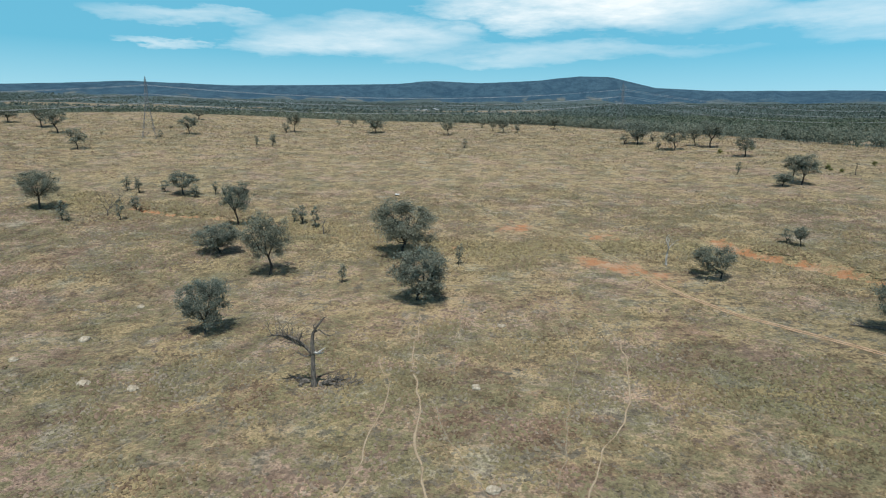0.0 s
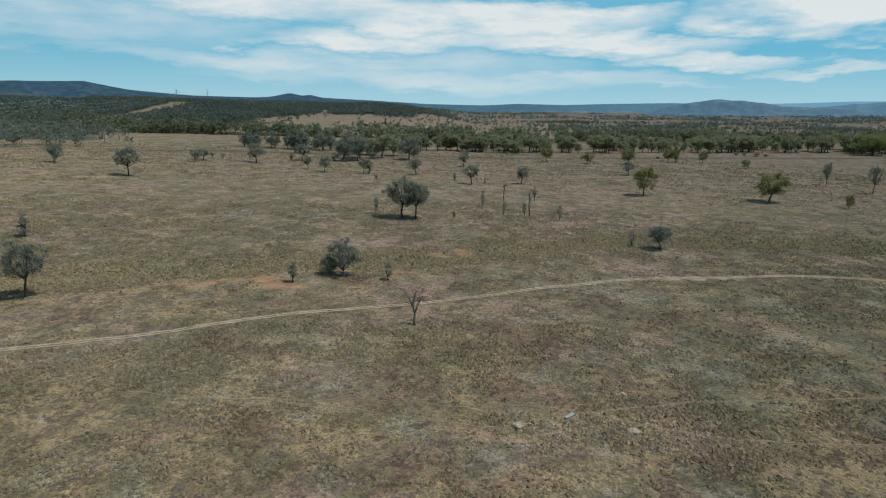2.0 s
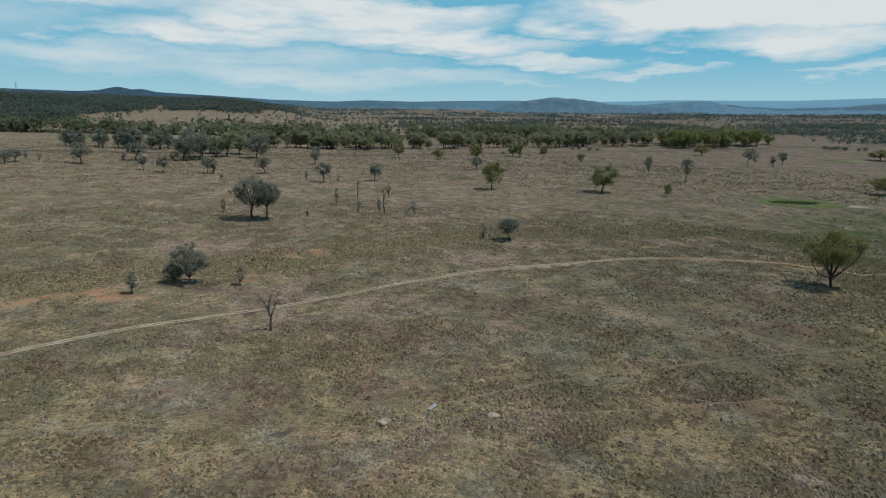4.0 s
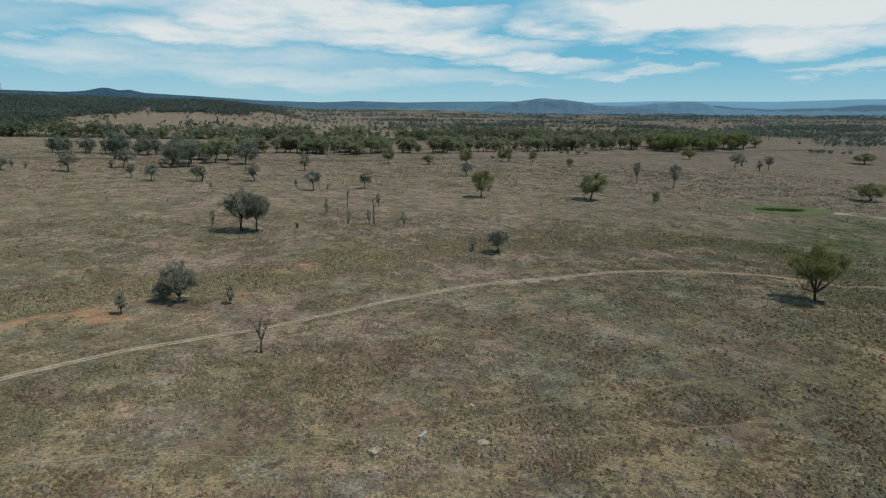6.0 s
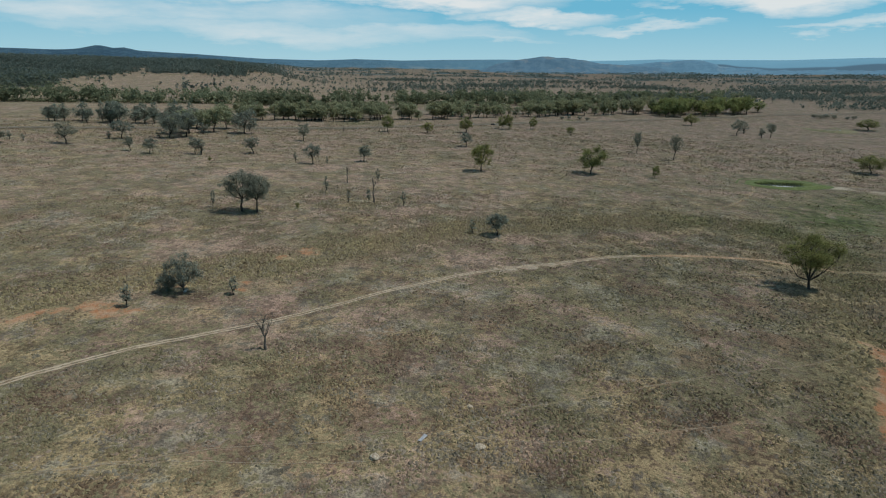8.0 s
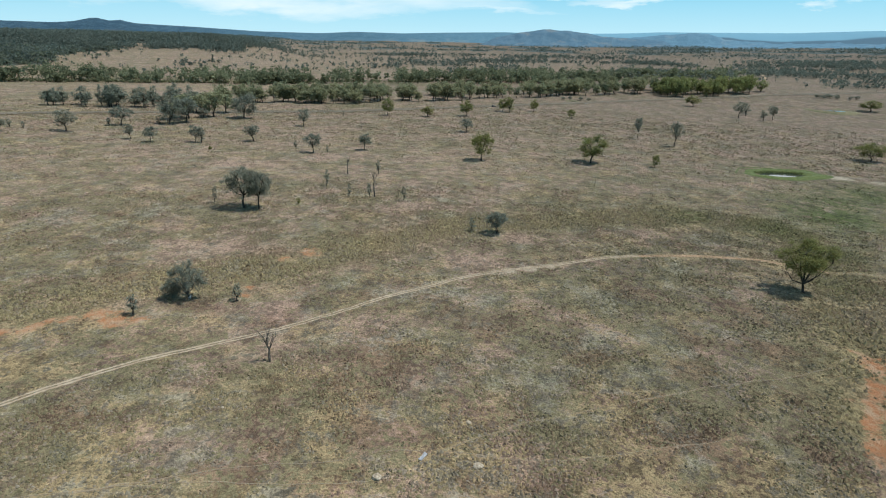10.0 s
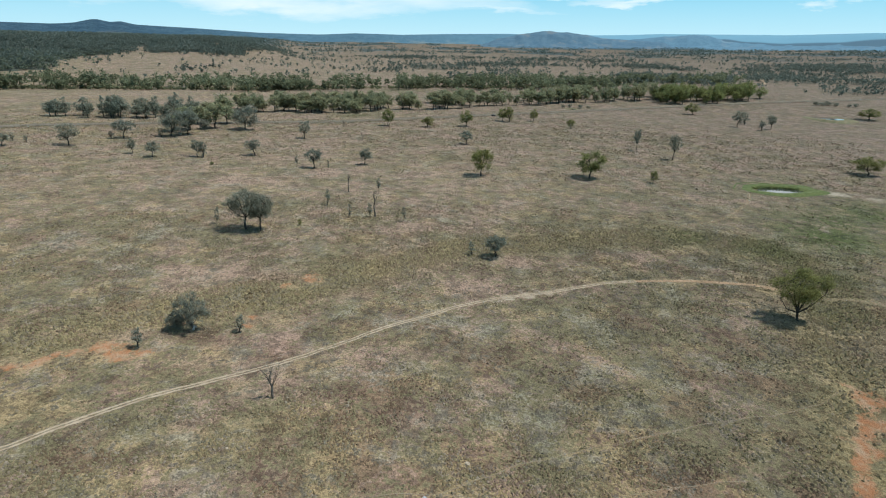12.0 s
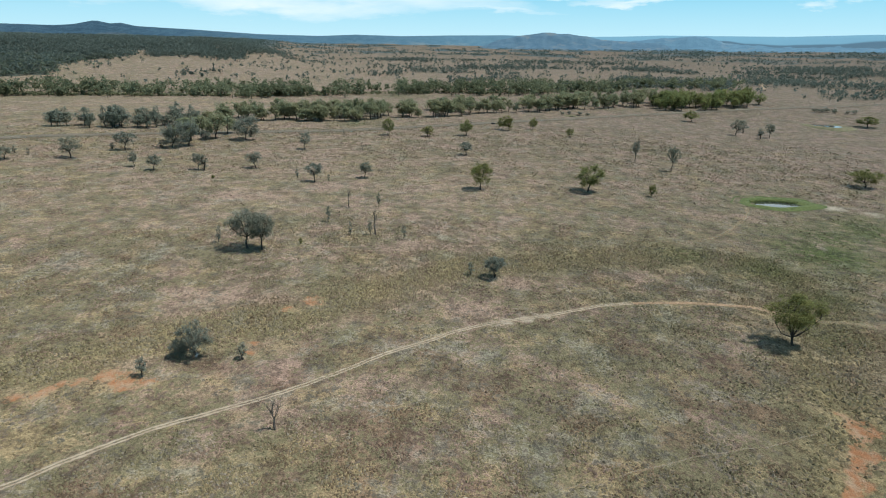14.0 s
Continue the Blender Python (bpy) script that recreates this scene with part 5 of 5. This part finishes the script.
car_paint = stony("dark_car_paint", (0.025, 0.027, 0.03), (0.04, 0.042, 0.046), 0.4, 0.25)
car_glass = stony("dark_window_glass", (0.02, 0.024, 0.028), (0.03, 0.034, 0.04), 0.5, 0.08)
tyre_mat = stony("black_tyre_rubber", (0.02, 0.02, 0.02), (0.035, 0.035, 0.034), 0.2)
parked_car(714, -3.5, -0.9)
farm_house(259.7, 2144, 15, 9, 0.2, sheet_mat, "pale farm house with an iron roof below the hills")
for x, y, long, deep, turn in ((-496, 2792, 14, 9, 0.1), (-480, 2850, 20, 10, -0.4), (-455, 2975, 16, 9, 0.6), (-520, 2850, 11, 8, 1.2), (-430, 2900, 13, 9, 0.0)):
    farm_house(x, y, long, deep, turn, sheet_mat, "small pale house in a far cluster among trees")
pond(840, -106, 11, 11, 0.1, water_mat, 0.15, dry_bank_mat)
for x, y, h, w in ((846, -95, 5, 7), (850, -118, 5, 8), (846, -128, 4, 7), (852, -104, 5, 6), (944, -462, 6, 10), (947, -472, 5, 10), (949, -482, 6, 11), (952, -493, 5, 9), (940, -488, 5, 8), (933, -510, 6, 8), (930, -500, 5, 7)):
    thicket.plant(x, y, h, w)

# ---- trees along the road and the creek ----
river = Kind("river_gum", "tall olive-green gum tree in a belt along the road", "tree", "roadside trees", wood_leaf, bark,
             [lambda s=s: crown_tree(s, 15, 12, 0.26, 34, 38, 0.55, 0.075, low=0.3, limbs=5) for s in (101, 102, 103, 104)], (15, 12))
grey_river = Kind("river_gum", "grey-green gum tree in a belt along the road", "tree", "roadside trees", mid_leaf, bark,
                  [lambda s=s: crown_tree(s, 15, 12, 0.22, 30, 44, 0.5, 0.075, low=0.5, limbs=5) for s in (121, 122, 123)], (15, 12))
lush_gum = Kind("leafy_tree", "bright green leafy tree in a clump near the road", "tree", "roadside trees", bright_leaf, bark,
                [lambda s=s: crown_tree(s, 16, 15, 0.22, 40, 42, 0.55, 0.075, low=0.5, limbs=5) for s in (111, 112, 113)], (16, 15))
rng = np.random.default_rng(77)
ROW = smooth_line([(533, 392), (545, 351), (570, 296), (640, 265), (663, 185), (716, 112), (790, 18), (880, -92), (965, -225), (1000, -330)], 1.0)
for k in range(200):
    u = rng.uniform(0.0, 0.93)
    x, y = ROW[int(u * (len(ROW) - 1))]
    back = abs(rng.normal(0, 34)) + 2
    if u < 0.16:
        grey_river.plant(x + back * 0.7, y + back * 0.4, rng.uniform(12, 20), rng.uniform(11, 17))
        continue
    river.plant(x + back * 0.85, y + back * 0.35, rng.uniform(12, 22) + 5 * u, rng.uniform(9, 20))
CLUMP = smooth_line([(920, -252), (925, -290), (945, -335), (965, -380), (980, -408)], 1.0)
for k in range(50):
    x, y = CLUMP[int(rng.uniform(0, 1) ** 1.3 * (len(CLUMP) - 1))]
    lush_gum.plant(x + rng.uniform(0, 80), y + rng.uniform(-16, 16), rng.uniform(14, 28), rng.uniform(12, 22))
for x, y, h, w in ((512, 252, 22, 20), (530, 238, 24, 20), (548, 262, 21, 18), (560, 240, 18, 17), (500, 262, 15, 14)):
    river.plant(x, y, h, w)


def far_wood(name, label, places, heights, mat, cards, card, seed, broad=0.8):
    """Many far trees in one mesh: each a short trunk and a ragged crown of leafy clumps."""
    rng = np.random.default_rng(seed)
    n = len(places)
    z = ground_z(places[:, 0], places[:, 1])
    shape = Shape()
    wide = heights * broad * rng.uniform(0.7, 1.3, n)
    lobes = rng.normal(size=(n, 7, 3))
    lobes *= rng.uniform(0.35, 0.8, (n, 7, 1)) / np.linalg.norm(lobes, axis=2)[:, :, None]
    k = lobes[np.arange(n)[:, None], rng.integers(0, 7, (n, cards))] + 0.15 * rng.normal(size=(n, cards, 3))
    c = np.stack([places[:, 0, None] + k[..., 0] * wide[:, None] / 2, places[:, 1, None] + k[..., 1] * wide[:, None] / 2,
                  z[:, None] + heights[:, None] * np.clip(0.56 + 0.46 * k[..., 2] - 0.06 * (k[..., 0] ** 2 + k[..., 1] ** 2), 0.08, 1.05)], -1).reshape(-1, 3)
    shape.leaves(c, card, rng, 0.35)
    b = np.stack([places[:, 0], places[:, 1], z - 0.3], -1)
    r = 0.02 * heights + 0.05
    tri = np.stack([b + np.stack([r, 0 * r, 0 * r], -1), b + np.stack([-r, r, 0 * r], -1), b + np.stack([-r, -r, 0 * r], -1), b + np.stack([0 * r, 0 * r, heights * 0.7], -1)], 1)
    shape.add(tri.reshape(-1, 3), [(4 * i + p, 4 * i + q, 4 * i + 3) for i in range(n) for p, q in ((0, 1), (1, 2), (2, 0))])
    me = shape.mesh(name, mat)
    tone = np.clip(0.5 + 0.6 * value_noise(places[:, 0], places[:, 1], 140, 23) + 0.4 * value_noise(places[:, 0], places[:, 1], 45, 24) + rng.uniform(-0.35, 0.35, n), 0, 1)
    me.attributes.new("tone", "FLOAT", "POINT").data.foreach_set("value", np.concatenate([np.repeat(tone, cards * 4), np.repeat(tone, 4)]).astype(np.float32))
    return tagged(new(name, me), label, "woodland", kind="stuff")


CREEK = smooth_line([(700, 800), (800, 690), (826, 664), (895, 547), (945, 400), (1020, 285), (1110, 167), (1145, -30), (1210, -137), (1290, -300), (1330, -480)], 2.0)
at = CREEK[(rng.uniform(0, 1, 900) ** 1.15 * (len(CREEK) - 1)).astype(int)]
at = at + rng.normal(0, 1, at.shape) * np.array([36, 14])
at = at[value_noise(at[:, 0], at[:, 1], 45, 41) + 0.5 * value_noise(at[:, 0], at[:, 1], 14, 42) > -0.35]
far_wood("creek_trees", "dense dark green belt of trees along a creek", at, 13 + 15 * rng.random(len(at)) ** 1.2, creek_leaf, 100, 1.7, 5, 1.1)


at = CREEK[(rng.uniform(0, 0.85, 900) * (len(CREEK) - 1)).astype(int)] + rng.normal(0, 1, (900, 2)) * np.array([7, 5]) + np.array([-14, -5])
far_wood("creek_scrub", "low dark scrub along the near side of a creek", at, 2.5 + 3.5 * rng.random(len(at)), creek_leaf, 18, 1.4, 25, 1.5)


def scatter(count, az0, az1, d0, d1, rng):
    az = np.radians(rng.uniform(az0, az1, count))
    d = np.sqrt(rng.uniform(d0 * d0, d1 * d1, count))
    p = np.stack([d * np.sin(az), d * np.cos(az)], 1)
    return p[rng.random(count) < wooded(p[:, 0], p[:, 1]) ** 1.3]


at = scatter(5200, -50, 60, 600, 1080, rng)
far_wood("woodland", "grey-green open woodland behind the pasture crest", at, 9 + 9 * rng.random(len(at)), mid_leaf, 56, 1.15, 6, 1.3)
at = scatter(22000, -50, 60, 1050, 1800, rng)
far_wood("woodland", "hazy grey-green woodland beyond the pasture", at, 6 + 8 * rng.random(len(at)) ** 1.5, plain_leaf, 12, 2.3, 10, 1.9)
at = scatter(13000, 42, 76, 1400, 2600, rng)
far_wood("woodland", "dense dark woodland covering a low hill, coloured with haze", at, 7 + 13 * rng.random(len(at)) ** 1.8, hazy_blue_leaf, 24, 1.9, 7, 1.1)
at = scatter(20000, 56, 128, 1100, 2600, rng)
far_wood("woodland", "scattered dark trees over the dry eastern plain, coloured with haze", at, 8 + 10 * rng.random(len(at)) ** 1.4, hazy_blue_leaf, 18, 2.1, 8, 1.0)
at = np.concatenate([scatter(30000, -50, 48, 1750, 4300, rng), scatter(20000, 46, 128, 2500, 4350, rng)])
far_wood("woodland", "far dark woodland below the ranges, coloured with blue haze", at, rng.uniform(6, 12, len(at)), hazy_far_leaf, 5, 3.2, 9, 1.4)


# ---- grass ----
def tussocks(name, count, az0, az1, d0, d1, low, high, seed, label, reach=0.0):
    """Dry tufts: each a ragged little cone of blades, thick in some patches and thin in others."""
    rng = np.random.default_rng(seed)
    az = np.radians(rng.uniform(az0, az1, count))
    d = np.sqrt(rng.uniform(d0 * d0, d1 * d1, count)) * 0.6 + 0.4 * (d0 + (d1 - d0) * rng.uniform(0, 1, count))
    x, y = d * np.sin(az), d * np.cos(az)
    gap = line_gap(x, y, DRAIN)
    if reach:
        near = (gap < reach * (1 + 0.6 * value_noise(x, y, 20, 33))) & (value_noise(x, y, 11, 34) + 0.5 * value_noise(x, y, 4, 35) > -0.1)
        x, y, d, gap = x[near], y[near], d[near], gap[near]
        count = len(x)
    clump = 0.42 + 0.6 * value_noise(x, y, 14, 30) + 0.75 * value_noise(x, y, 5, 31) + 0.75 * value_noise(x, y, 1.8, 32) + 1.2 * np.exp(-(gap / 13) ** 2)
    clump = clump - 2.2 * np.clip(pasture_fields(x, y)["red"], 0, 1) - 0.8 * spots(x, y, PALES) - 0.5 * spots(x, y, BARES) - 3 * spots(x, y, [(832, -106, 22, 1.0), (825, -420, 50, 1.0), (405, -185, 22, 1.0)])
    keep = (rng.random(count) < np.where(clump < -1, 0, np.clip(clump, 0.04, 1))) & (line_gap(x, y, TRACK) > 2.0)
    for row in PATHS:
        keep &= line_gap(x, y, row) > 0.5
    x, y, d, gap, clump = x[keep], y[keep], d[keep], gap[keep], clump[keep]
    n = len(x)
    size = rng.uniform(low, high, n) * (1 + 0.3 * np.exp(-(gap / 9) ** 2)) * (1 + d / 700) * (0.75 + 0.3 * np.clip(clump, 0, 1.2))
    a = np.arange(5) * 2 * np.pi / 5 + rng.uniform(0, 6.28, (n, 1)) + rng.normal(0, 0.25, (n, 5))
    r = size[:, None] * rng.uniform(0.45, 1.05, (n, 5))
    z = ground_z(x, y)
    ring = np.stack([x[:, None] + r * np.cos(a), y[:, None] + r * np.sin(a), z[:, None] + size[:, None] * rng.uniform(-0.1, 0.32, (n, 5))], -1)
    tip = np.stack([x + size * rng.normal(0, 0.2, n), y + size * rng.normal(0, 0.2, n), z + size * rng.uniform(0.5, 1.05, n)], -1)
    v = np.concatenate([ring, tip[:, None]], 1).reshape(-1, 3)
    pat = np.array([(k, (k + 1) % 5, 5) for k in range(5)])
    f = (6 * np.arange(n)[:, None, None] + pat).reshape(-1, 3)
    me = bpy.data.meshes.new(name)
    me.from_pydata(v.tolist(), [], f.tolist())
    me.materials.append(grass_mat)
    for key, values in pasture_fields(x, y).items():
        if key in ("lush", "green", "straw", "russet", "bare", "silver", "olive"):
            me.attributes.new(key, "FLOAT", "POINT").data.foreach_set("value", np.repeat(np.clip(values, 0, 1), 6).astype(np.float32))
    return tagged(new(name, me), label, "grass", kind="stuff")


tussocks("grass", 120000, -48, 126, 56, 160, 0.18, 0.5, 201, "dry brown and straw-coloured grass tussocks")
tussocks("grass", 210000, -48, 126, 150, 340, 0.2, 0.48, 202, "dry grass tussocks thinning out over the far pasture")
tussocks("grass", 230000, -48, 126, 110, 420, 0.3, 0.62, 204, "thick olive and straw-coloured tussocks along a dry watercourse", 11.0)
tussocks("grass", 110000, -48, 126, 330, 760, 0.28, 0.6, 203, "clumps of dry grass far out on the pasture")
